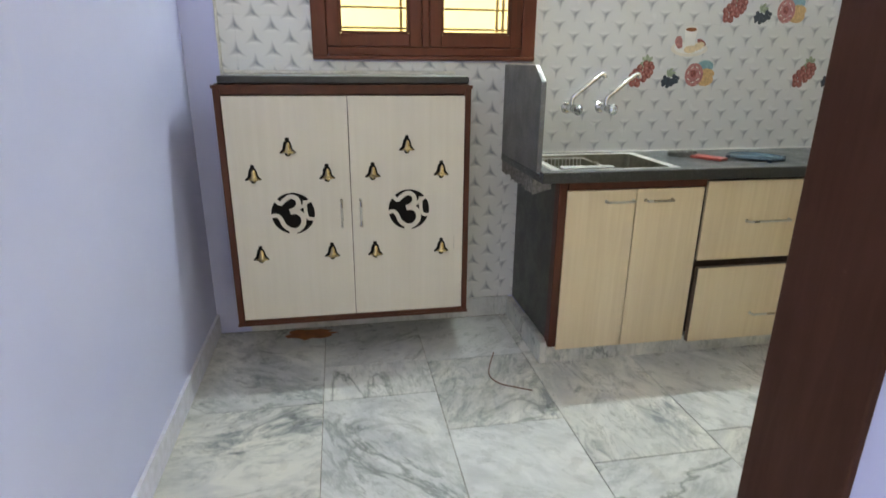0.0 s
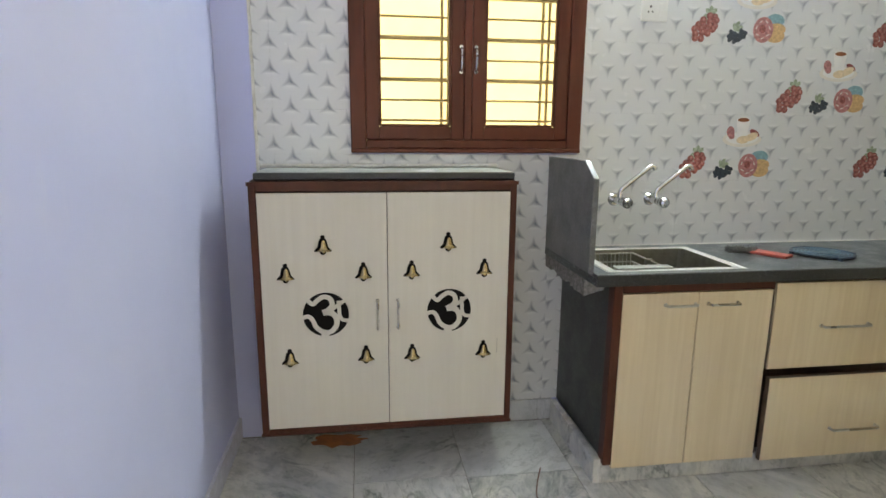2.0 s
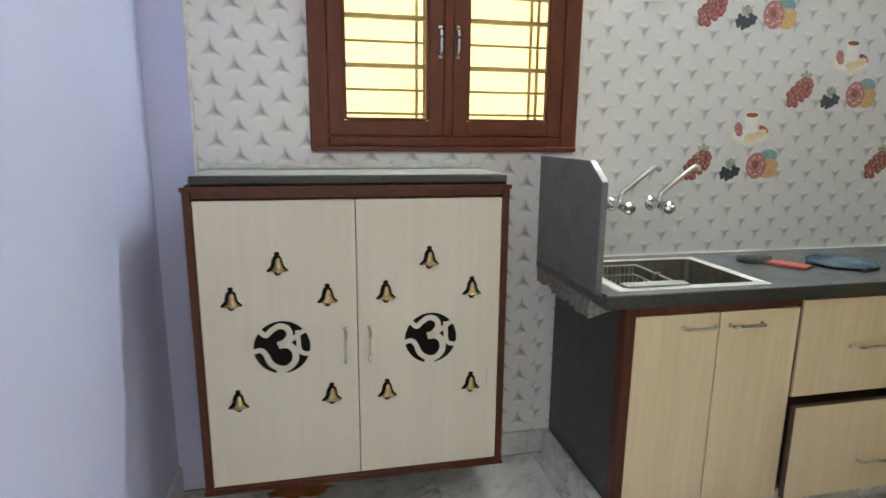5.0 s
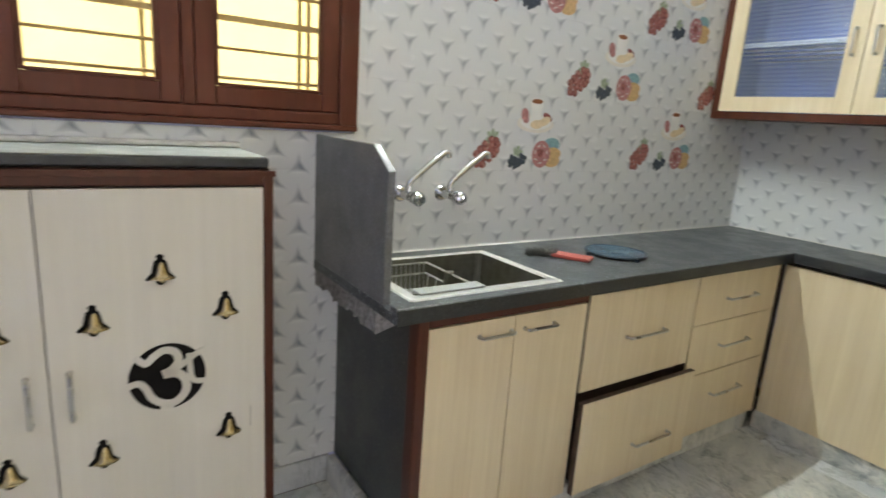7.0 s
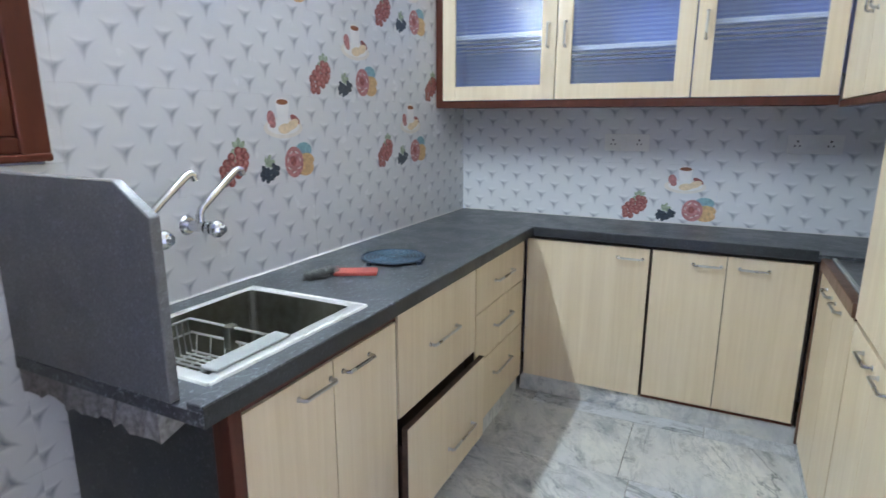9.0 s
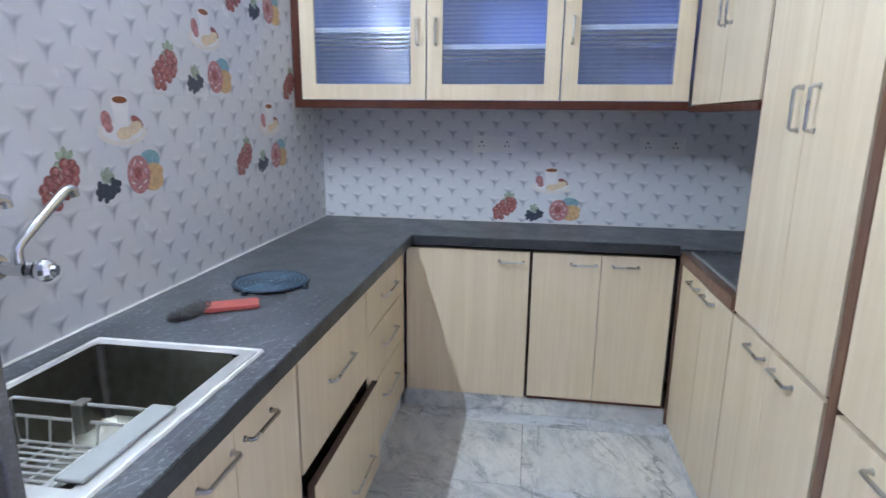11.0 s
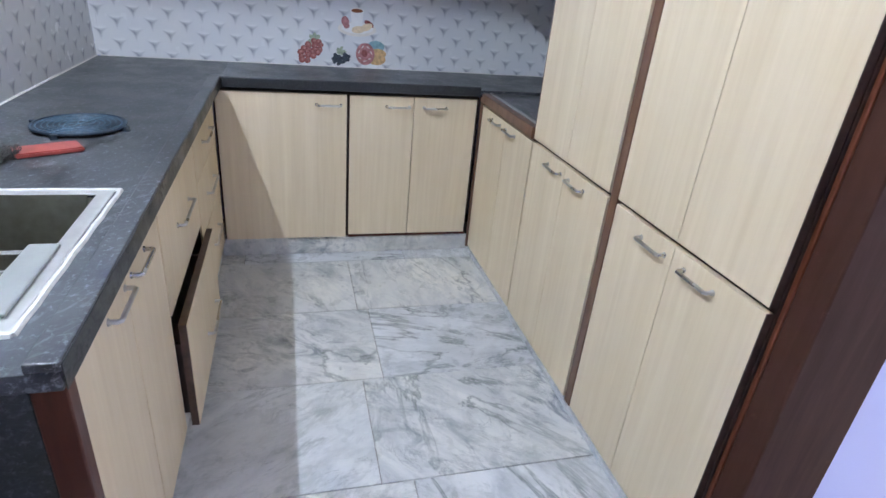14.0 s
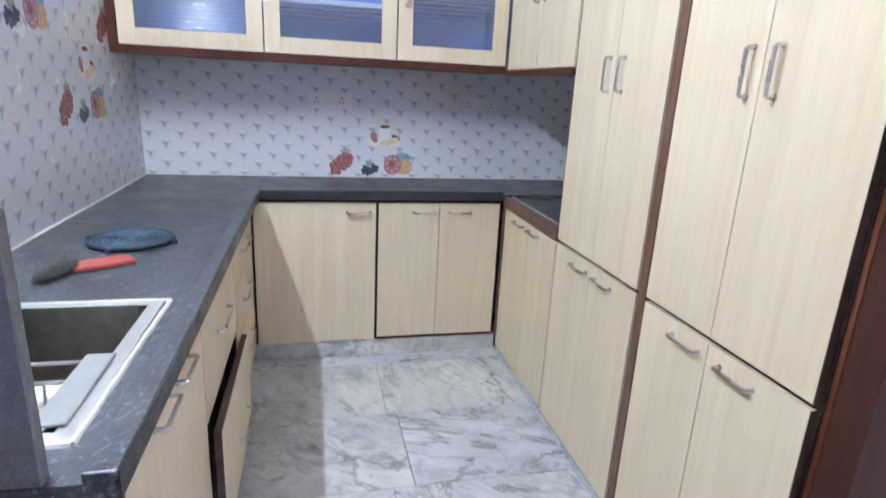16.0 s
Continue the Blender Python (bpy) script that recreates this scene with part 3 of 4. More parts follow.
def om(points, w0, w1):
    bm_ribbon(bm, [(x * R, z * R) for x, z in points], lambda t: (w0 + (w1 - w0) * t) * R, -0.0012, -0.0042)


om([(-0.80, 0.72), (-0.56, 0.50), (-0.36, 0.66), (-0.08, 0.82), (0.20, 0.72), (0.28, 0.44), (0.10, 0.20), (-0.14, 0.10)], 0.18, 0.24)
om([(-0.12, 0.10), (0.22, 0.08), (0.44, -0.16), (0.44, -0.52), (0.18, -0.80), (-0.16, -0.78), (-0.44, -0.56), (-0.58, -0.24), (-0.76, -0.06), (-1.04, -0.12)], 0.26, 0.17)
om([(0.22, 0.22), (0.48, 0.38), (0.72, 0.56), (1.03, 0.70)], 0.17, 0.15)
om([(0.56, 0.62), (0.58, 0.25), (0.60, -0.06), (0.72, -0.26), (1.03, -0.30)], 0.17, 0.15)
om([(-0.02, -0.80), (-0.10, -1.04)], 0.42, 0.30)
OMSIGN = to_mesh("sign", bm, M_WHITE)

DF = PF - 0.002
for a0, a1, cx, bells, hx in ((-0.364, 0.1125, -0.127, ((-0.273, 0.855), (-0.130, 0.962), (0.020, 0.854), (-0.271, 0.514), (0.024, 0.515)), 0.073),
                              (0.1155, 0.595, 0.357, ((0.207, 0.856), (0.351, 0.965), (0.497, 0.857), (0.208, 0.513), (0.499, 0.515)), 0.153)):
    door = door_panel(pooja, "door", (a0, a1, 0.215, 1.159, DF), "N", M_WHITE, "white ash laminate door")
    for bx, bz in bells:
        o = part("bell_cutout", BELL, None, door, "black bell shape with a gold front")
        o.matrix_basis = pose(bx, DF, bz)
        o = part("bell_front", BELLIN, None, door, "shiny gold bell")
        o.matrix_basis = pose(bx, DF, bz)
    o = part("round_cutout", DISC, None, door, "round black cutout")
    o.matrix_basis = pose(cx, DF, 0.687)
    o = part("round_sign", OMSIGN, None, door, "white sign across the black round")
    o.matrix_basis = pose(cx, DF, 0.687)
    handle(door, 0.112, on_face(hx, DF, 0.680, "N", True))
box_part("label_mark", (0.556, 0.5575, DF - 0.0008, DF, 0.50, 0.56), M_MORTAR, pooja, bevel=0.0)

shelf = thing("granite_shelf", (0.12, 2.58, 1.207), "dusty granite slab on top of the shrine cabinet", "shelf")
box_part("slab", (-0.372, 0.612, 2.440, NY - 0.004, 1.207, 1.2335), M_SHELF, shelf, "slab dulled by cement dust", 0.002)
box_part("front_edge", (-0.372, 0.612, 2.414, 2.4395, 1.207, 1.234), M_GRANE, shelf, "dark polished front edge", 0.005)
bm = bmesh.new()
bm_box(bm, -0.40, 0.618, NY - 0.020, NY, 1.234, 1.250, 0.005)
tagged(part("cement_fillet", bm, M_CEMENT), "white cement line behind the granite slab", "trim", kind="structure")
bm = bmesh.new()
bm_tube(bm, [(-0.410 + 0.0012 * math.sin(i * 2.1), NY - 0.001, 0.10 + i * 0.05) for i in range(52)], 0.0065, 6)
tagged(part("tile_edge_cement", bm, M_CEMENT), "rough white cement line at the end of the tiles", "trim", kind="structure")

# ---- window ----
window = thing("window_1", (0.485, 2.74, 1.295), "two-sash window in dark brown wood with iron bars", "window", kind="structure")
WF = 2.722
for name, b in (("frame_stile", (-0.020, 0.045, WF, NY + 0.06, 1.301, 2.20)), ("frame_stile", (0.925, 0.990, WF, NY + 0.06, 1.301, 2.20)),
                ("frame_rail", (0.045, 0.925, WF, NY + 0.06, 1.316, 1.352)), ("frame_rail", (0.045, 0.925, WF, NY + 0.06, 2.14, 2.20)),
                ("mullion", (0.462, 0.497, WF + 0.004, NY + 0.05, 1.352, 2.14)), ("window_sill", (-0.020, 0.990, WF - 0.006, NY + 0.05, 1.297, 1.3155))):
    box_part(name, b, M_REDWOOD, window, bevel=0.005)
for b in ((0.03, 0.07, WF + 0.040, NY + 0.055, 1.352, 2.14), (0.90, 0.94, WF + 0.040, NY + 0.055, 1.352, 2.14), (0.445, 0.515, WF + 0.040, NY + 0.045, 1.352, 2.14), (0.07, 0.90, WF + 0.040, NY + 0.055, 1.340, 1.372)):
    box_part("stop_strip", b, M_REDWOOD, window, bevel=0.001)
for x0, x1, hx in ((0.046, 0.461, 0.448), (0.498, 0.924, 0.512)):
    sash = new("sash")
    sash.location = (0, 0, 0)
    sash.parent = window
    sash.matrix_parent_inverse = Matrix.Translation(-window.location)
    g0, g1 = x0 + 0.054, x1 - 0.054
    y0, y1 = WF + 0.006, WF + 0.036
    for name, b in (("stile", (x0, g0, y0, y1, 1.354, 2.138)), ("stile", (g1, x1, y0, y1, 1.354, 2.138)), ("rail", (g0, g1, y0, y1, 1.354, 1.408)), ("rail", (g0, g1, y0, y1, 2.08, 2.138))):
        box_part(name, b, M_REDWOOD, sash, bevel=0.003)
    for name, b in (("bead", (g0, g0 + 0.010, y0 + 0.004, y1 - 0.006, 1.410, 2.078)), ("bead", (g1 - 0.010, g1, y0 + 0.004, y1 - 0.006, 1.410, 2.078)), ("bead", (g0 + 0.010, g1 - 0.010, y0 + 0.004, y1 - 0.006, 1.408, 1.418))):
        box_part(name, b, M_REDWOOD, sash, bevel=0.002)
    pane = box_part("pane", (g0 + 0.002, g1 - 0.002, y0 + 0.014, y0 + 0.018, 1.409, 2.079), M_GLASS, sash, bevel=0.0)
    pane.visible_shadow = False
    bm = bmesh.new()
    bm_tube(bm, smooth_line([(hx, y0, 1.640), (hx, y0 - 0.016, 1.652), (hx, y0 - 0.022, 1.685), (hx, y0 - 0.016, 1.720), (hx, y0, 1.732)], 4), 0.006)
    for z in (1.636, 1.736):
        bm_cyl(bm, (hx, y0, z), (hx, y0 - 0.003, z), 0.009, 0.008, 12)
    part("handle", bm, M_CHROME, sash, "chrome pull handle", True)
grill = thing("window_grill", (0.485, 2.86, 1.345), "cream iron bars set in the window opening, lightened for the glare", "window grill")
for i in range(9):
    z = 1.437 + i * 0.0875
    if i in (2, 4, 6):
        box_part("flat_bar", (0.03, 0.94, 2.850, 2.872, z - 0.008, z + 0.008), M_GRILL, grill, bevel=0.001)
    elif z < 2.15:
        bm = bmesh.new()
        bm_cyl(bm, (0.03, 2.86, z), (0.94, 2.86, z), 0.005, seg=8)
        part("round_bar", bm, M_GRILL, grill, smooth=True)
for x in (0.385, 0.415, 0.845, 0.875):
    box_part("upright_bar", (x - 0.006, x + 0.006, 2.874, 2.882, 1.345, 2.15), M_GRILL, grill, bevel=0.001)

# ---- sink run along the north wall ----
sink_unit = thing("sink_cabinet", (1.27, 2.47, 0.09), "cream laminate two-door cupboard under the sink, edged in brown wood", "cabinet", "north base units")
box_part("body", (0.962, 1.600, 2.215, 2.735, 0.09, 0.62), M_DARK, sink_unit)
box_part("end_slab", (0.947, 0.961, 2.235, NY - 0.003, 0.107, 0.835), M_BLACK, sink_unit, "black stone end slab with white scratches", 0.002)
box_part("edge_post", (0.944, 0.979, 2.184, 2.234, 0.09, 0.835), M_BROWN, sink_unit, bevel=0.003)
box_part("top_rail", (0.984, 1.606, 2.190, 2.212, 0.797, 0.835), M_BROWN, sink_unit, bevel=0.002)
for a0, a1, hx in ((0.981, 1.286, 1.215), (1.290, 1.598, 1.390)):
    d = door_panel(sink_unit, "door", (a0, a1, 0.074, 0.794, 2.186), "N")
    handle(d, 0.122, on_face(hx, 2.186, 0.747, "N"))

drawers_wide = thing("wide_drawer_unit", (1.90, 2.47, 0.09), "cream laminate unit of two deep drawers, the lower pulled slightly open", "drawers", "north base units")
box_part("body", (1.606, 2.222, 2.232, 2.735, 0.09, 0.824), M_DARK, drawers_wide)
for x in (1.602, 2.222):
    box_part("stile", (x, x + 0.008, 2.192, 2.231, 0.09, 0.824), M_DARK, drawers_wide, bevel=0.001)
d = door_panel(drawers_wide, "drawer_front", (1.613, 2.222, 0.462, 0.818, 2.186), "N")
handle(d, 0.21, on_face(1.932, 2.186, 0.637, "N"))
d = door_panel(drawers_wide, "drawer_front", (1.603, 2.238, 0.082, 0.438, 2.149), "N", None, "cream drawer front standing out from the unit")
handle(d, 0.21, on_face(2.005, 2.149, 0.205, "N"))
box_part("drawer_back_board", (1.6012, 2.2396, 2.1515, 2.172, 0.0805, 0.4398), M_EDGE, drawers_wide, bevel=0.0005)
for x in (1.625, 2.180):
    box_part("drawer_side", (x, x + 0.014, 2.172, 2.232, 0.11, 0.36), M_DARK, drawers_wide, bevel=0.001)

stack = thing("three_drawer_unit", (2.53, 2.47, 0.09), "cream laminate stack of three drawers in the corner", "drawers", "north base units")
box_part("body", (2.232, 2.845, 2.215, 2.735, 0.09, 0.824), M_DARK, stack)
for z0, z1, hz in ((0.614, 0.822, 0.709), (0.388, 0.610, 0.502), (0.100, 0.384, 0.275)):
    d = door_panel(stack, "drawer_front", (2.232, 2.838, z0, z1, 2.186), "N")
    handle(d, 0.21, on_face(2.548, 2.186, hz, "N"))
box_part("corner_post", (2.842, 2.870, 2.188, 2.214, 0.09, 0.824), M_DARK, stack)

# ---- east run ----
east_single = thing("corner_cabinet", (3.1, 1.89, 0.09), "cream laminate single-door corner cupboard", "cabinet", "east base units")
box_part("body", (2.886, 3.345, 1.596, 2.186, 0.09, 0.824), M_DARK, east_single)
d = door_panel(east_single, "door", (1.602, 2.178, 0.096, 0.818, 2.866), "E")
handle(d, 0.11, on_face(2.866, 1.685, 0.770, "E"))
east_double = thing("base_cabinet", (3.1, 1.28, 0.09), "cream laminate two-door base cupboard with brown edges", "cabinet", "east base units")
box_part("body", (2.886, 3.345, 0.952, 1.594, 0.09, 0.824), M_DARK, east_double)
box_part("bottom_rail", (2.870, 2.886, 0.962, 1.590, 0.093, 0.106), M_BROWN, east_double, bevel=0.001)
for a0, a1, hy in ((1.2845, 1.588, 1.360), (0.968, 1.2815, 1.178)):
    d = door_panel(east_double, "door", (a0, a1, 0.108, 0.818, 2.866), "E")
    handle(d, 0.11, on_face(2.866, hy, 0.771, "E"))

# ---- worktop, an L with the sink hole ----
CE, CS = 2.850, 2.150
SX0, SX1, SY0, SY1 = 0.972, 1.478, 2.262, 2.640
worktop = thing("granite_worktop", (1.9, 2.45, 0.826), "dusty dark grey granite worktop in an L shape", "worktop")
bm = bmesh.new()
bm_cells(bm, [0.857, SX0, SX1, EX - 0.002], [CS, SY0, SY1, NY - 0.002], lambda i, j: (i, j) != (1, 1), 0.836, 0.866, "xyz", 0.0015)
part("slab", bm, M_GRAN, worktop)
box_part("slab", (CE, EX - 0.002, SY + 0.002, CS - 0.0003, 0.836, 0.866), M_GRAN, worktop, bevel=0.0015)
for b in ((0.856, CE + 0.0005, CS - 0.004, CS + 0.040, 0.8664, 0.882), (CE + 0.001, CE + 0.044, SY + 0.600, CS + 0.040, 0.8664, 0.882)):
    box_part("raised_lip", b, M_GRAN, worktop, "raised granite strip along the front", 0.003)
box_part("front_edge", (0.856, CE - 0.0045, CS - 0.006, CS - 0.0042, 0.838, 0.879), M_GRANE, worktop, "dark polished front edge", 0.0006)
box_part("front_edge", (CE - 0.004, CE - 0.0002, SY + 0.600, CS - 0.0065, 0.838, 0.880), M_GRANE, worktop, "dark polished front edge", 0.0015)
bm = bmesh.new()
bm_outline(bm, [(2.234, 0.866), (2.234, 1.222), (2.326, 1.283), (NY - 0.002, 1.283), (NY - 0.002, 0.866)], 0.858, 0.880)
for v in bm.verts:
    v.co = (v.co.y, v.co.x, v.co.z)
bmesh.ops.contextual_create(bm, geom=[e for e in bm.edges if e.is_boundary])
bmesh.ops.recalc_face_normals(bm, faces=list(bm.faces))
bmesh.ops.bevel(bm, geom=list(bm.edges), offset=0.002, segments=1, affect="EDGES")
tagged(part("splash_slab", bm, M_GRANP), "upright grey granite slab with a clipped corner beside the sink", "slab")
bm = bmesh.new()
rng = random.Random(4)
bm_cells(bm, [0.862, 0.89, 0.918, 0.946], [2.285 + 0.0231 * i for i in range(21)], lambda i, j: True, 0.775, 0.8355, "xyz")
for v in bm.verts:
    if v.co.z < 0.8:
        v.co.z += rng.uniform(-0.012, 0.014)
    if v.co.x < 0.87:
        v.co.x += rng.uniform(-0.002, 0.010)
tagged(part("mortar_ledge", bm, M_MORTAR), "rough grey mortar under the worktop edge", "mortar")
bm = bmesh.new()
for a, b in (((1.49, NY - 0.004), (EX - 0.01, NY - 0.004)), ((0.885, NY - 0.004), (1.49, NY - 0.004))):
    bm_tube(bm, [(a[0] + (b[0] - a[0]) * i / 24, a[1], 0.867 + 0.0008 * math.sin(i * 1.7)) for i in range(25)], 0.0032, 6)
bm_tube(bm, [(EX - 0.004, 0.4 + 2.33 * i / 30, 0.867 + 0.0008 * math.sin(i * 1.3)) for i in range(31)], 0.0032, 6)
tagged(part("white_sealant_line", bm, M_CEMENT), "white cement joint between worktop and tiles", "trim", kind="structure")

# sink bowl with rim
sink = thing("sink", (1.225, 2.45, 0.66), "stainless steel sink bowl set in the granite worktop", "sink")
bm = bmesh.new()
bm_cells(bm, [SX0 - 0.022, SX0 + 0.004, SX1 - 0.004, SX1 + 0.022], [SY0 - 0.026, SY0 + 0.004, SY1 - 0.004, SY1 + 0.012], lambda i, j: (i, j) != (1, 1), 0.8665, 0.8705, "xyz", 0.0015)
part("rim", bm, M_BRIGHT, sink, "pale brushed steel rim")
bm = bmesh.new()
x0, x1, y0, y1, zb = SX0 + 0.004, SX1 - 0.004, SY0 + 0.004, SY1 - 0.004, 0.67
loops = []
for z, inset in ((0.8695, 0.0), (0.72, 0.010), (0.688, 0.018), (zb, 0.045)):
    loops.append([bm.verts.new(c) for c in ((x0 + inset, y0 + inset, z), (x1 - inset, y0 + inset, z), (x1 - inset, y1 - inset, z), (x0 + inset, y1 - inset, z))])
for a, b in zip(loops, loops[1:]):
    for i in range(4):
        bm.faces.new((a[i], a[(i + 1) % 4], b[(i + 1) % 4], b[i]))
bm.faces.new(loops[-1])
bmesh.ops.bevel(bm, geom=[e for e in bm.edges if abs(e.verts[0].co.z - e.verts[1].co.z) > 0.01], offset=0.018, segments=3, affect="EDGES")
bmesh.ops.recalc_face_normals(bm, faces=list(bm.faces))
ob = part("bowl", bm, M_STEEL, sink, smooth=True)
bm = bmesh.new()
bm_cyl(bm, (1.22, 2.45, zb - 0.002), (1.22, 2.45, zb + 0.003), 0.045, 0.042, 24)
bm_cyl(bm, (1.22, 2.45, zb + 0.003), (1.22, 2.45, zb + 0.006), 0.020, 0.018, 16)
part("drain", bm, M_STEEL, sink, smooth=True)
bm = bmesh.new()
for a, b in (((0.945, 2.232), (1.505, 2.226)), ((1.505, 2.226), (1.503, 2.656)), ((1.503, 2.656), (0.945, 2.656)), ((0.945, 2.656), (0.945, 2.232))):
    bm_tube(bm, [(a[0] + (b[0] - a[0]) * i / 14, a[1] + (b[1] - a[1]) * i / 14 + 0.001 * math.sin(i * 2.3), 0.867) for i in range(15)], 0.0058, 6)
part("sealant", bm, M_CEMENT, sink, "smeared white sealant round the rim")

# dish basket hanging in the bowl
basket = thing("dish_basket", (1.10, 2.45, 0.76), "steel wire dish basket with a pale plastic rest, in the sink", "basket")
bx0, bx1, by0, by1 = 0.985, 1.226, 2.312, 2.618
bm = bmesh.new()
for z in (0.857, 0.818):
    bm_tube(bm, [(bx0, by0, z), (bx1, by0, z), (bx1, by1, z), (bx0, by1, z), (bx0, by0, z)], 0.0036, 6)
part("rim_wire", bm, M_BRIGHT, basket, smooth=True)
for i in range(13):
    x = bx0 + 0.010 + i * 0.0184
    bm = bmesh.new()
    bm_tube(bm, [(x, by0, 0.818), (x, by0 + 0.008, 0.768), (x, by1 - 0.008, 0.768), (x, by1, 0.857)], 0.0027, 6)
    part("wire", bm, M_BRIGHT, basket, smooth=True)
for i in range(6):
    y = by0 + 0.02 + i * 0.053
    bm = bmesh.new()
    bm_tube(bm, [(bx0, y, 0.857), (bx0 + 0.008, y, 0.7625), (bx1 - 0.008, y, 0.7625), (bx1, y, 0.818)], 0.0030, 6)
    part("cross_wire", bm, M_BRIGHT, basket, smooth=True)
box_part("clip", (1.208, 1.240, 2.452, 2.478, 0.800, 0.864), M_STEEL, basket, bevel=0.004)
for y in (2.355, 2.425):
    box_part("flat_bar", (bx0 + 0.006, bx1 - 0.010, y, y + 0.016, 0.7712, 0.7745), M_BRIGHT, basket, bevel=0.0008)
bm = bmesh.new()
bm_box(bm, 0.985, 1.216, 2.254, 2.304, 0.8708, 0.8785, 0.0035)
part("plastic_rest", bm, M_GREYPL, basket, "flat pale grey plastic rest")

# wall taps
def wall_tap(x, turn):
    tap = thing("wall_tap", (x, 2.70, 1.085), "chrome wall tap with a swung-up spout over the sink", "tap", "sink taps")
    bm = bmesh.new()
    bm_cyl(bm, (x, NY, 1.085), (x, NY - 0.008, 1.085), 0.030, 0.024, 24)
    bm_cyl(bm, (x, NY - 0.008, 1.085), (x, NY - 0.075, 1.085), 0.015, 0.017, 16)
    part("body", bm, M_CHROME, tap, smooth=True)
    bm = bmesh.new()
    bm_cyl(bm, (x + 0.006, NY - 0.072, 1.083), (x + 0.010, NY - 0.082, 1.082), 0.020, 0.020, 16)
    bm_ball(bm, (x + 0.016, NY - 0.102, 1.080), 0.0265, 14, (1.0, 0.9, 1.0))
    bm_cyl(bm, (x + 0.019, NY - 0.120, 1.080), (x + 0.022, NY - 0.128, 1.080), 0.014, 0.012, 12)
    part("knob", bm, M_CHROME, tap, "faceted chrome knob")
    bm = bmesh.new()
    bm_cyl(bm, (x, NY - 0.055, 1.095), (x, NY - 0.055, 1.122), 0.013, 0.012, 12)
    pts = [(x, NY - 0.055, 1.116), (x + 0.003, NY - 0.056, 1.130), (x + 0.012, NY - 0.058, 1.142), (x + 0.070 * turn, NY - 0.068, 1.192), (x + 0.126 * turn, NY - 0.078, 1.239), (x + 0.136 * turn, NY - 0.080, 1.243), (x + 0.147 * turn, NY - 0.082, 1.238)]
    bm_tube(bm, pts, 0.0110, 12)
    bm_cyl(bm, (x + 0.144 * turn, NY - 0.082, 1.238), (x + 0.148 * turn, NY - 0.0825, 1.224), 0.0115, 0.0105, 12)
    part("spout", bm, M_CHROME, tap, "chrome spout", True)


wall_tap(1.180, 1.0)
wall_tap(1.356, 1.0)

# ---- south run: hob counter and tall cupboards ----
south_base = thing("base_cabinet", (2.53, 0.65, 0.021), "cream laminate two-door cupboard under the low worktop", "cabinet", "south units")
box_part("body", (2.212, 2.858, 0.37, 0.918, 0.021, 0.800), M_DARK, south_base)
for a0, a1, hx in ((2.2155, 2.519, 2.455), (2.522, 2.852, 2.640)):
    d = door_panel(south_base, "door", (a0, a1, 0.032, 0.796, 0.940), "S")
    handle(d, 0.11, on_face(hx, 0.940, 0.764, "S"))
box_part("filler_post", (2.858, 2.872, 0.92, 0.948, 0.021, 0.82), M_POST, south_base, bevel=0.001)
ob = box_part("low_worktop", (2.208, 2.884, 0.362, 0.915, 0.826, 0.852), M_GRAN, None, bevel=0.002)
tagged(ob, "dark granite worktop beside the tall cupboard", "worktop")
ob = box_part("worktop_edging", (2.208, 2.884, 0.9155, 0.950, 0.806, 0.853), M_POST, None, bevel=0.004)
tagged(ob, "brown wooden edging of the low worktop", "edging")
ob = box_part("metal_strip", (2.230, 2.880, 0.900, 0.914, 0.8525, 0.858), M_GREYPL, None, bevel=0.001)
tagged(ob, "pale strip along the worktop edging", "trim")


def tall_cupboard(x0, x1, mid, label, lower_h, upper_h):
    cup = thing("tall_cupboard", ((x0 + x1) / 2, 0.65, 0.021), label, "cupboard", "tall cupboards")
    box_part("body", (x0, x1, 0.37, 0.918, 0.021, 2.60), M_DARK, cup)
    for (a0, a1), lh, uh in (((x0 + 0.003, mid - 0.0012), lower_h[0], upper_h[0]), ((mid + 0.0012, x1 - 0.002), lower_h[1], upper_h[1])):
        d = door_panel(cup, "lower_door", (a0, a1, 0.030, 0.797, 0.940), "S")
        handle(d, 0.108, on_face(lh, 0.940, 0.758, "S"))
        d = door_panel(cup, "upper_door", (a0, a1, 0.811, 2.08, 0.940), "S")
        handle(d, 0.106, on_face(uh, 0.940, 1.443, "S", True))
        door_panel(cup, "loft_door", (a0, a1, 2.095, 2.59, 0.940), "S")
    return cup


tall_b = tall_cupboard(1.610, 2.206, 1.908, "cream laminate tall cupboard with four doors beside the low worktop", (1.814, 1.990), (1.856, 1.946))
tall_a = tall_cupboard(0.960, 1.560, 1.270, "cream laminate tall cupboard with four doors beside the door frame", (1.166, 1.356), (1.222, 1.304))
ob = box_part("divider_post", (1.566, 1.604, 0.88, 0.938, 0.021, 2.60), M_POST, tall_a, "worn brown wooden post between the cupboards", 0.003)
for z0, z1 in ((0.030, 0.797), (0.811, 2.08), (2.095, 2.59)):
    box_part("door_edge_strip", (0.9606, 0.9627, 0.9215, 0.9396, z0, z1), M_DARK, tall_a, bevel=0.0)
ob = box_part("end_strip", (2.2062, 2.2115, 0.905, 0.939, 0.80, 2.60), M_BROWN, tall_b, bevel=0.001)

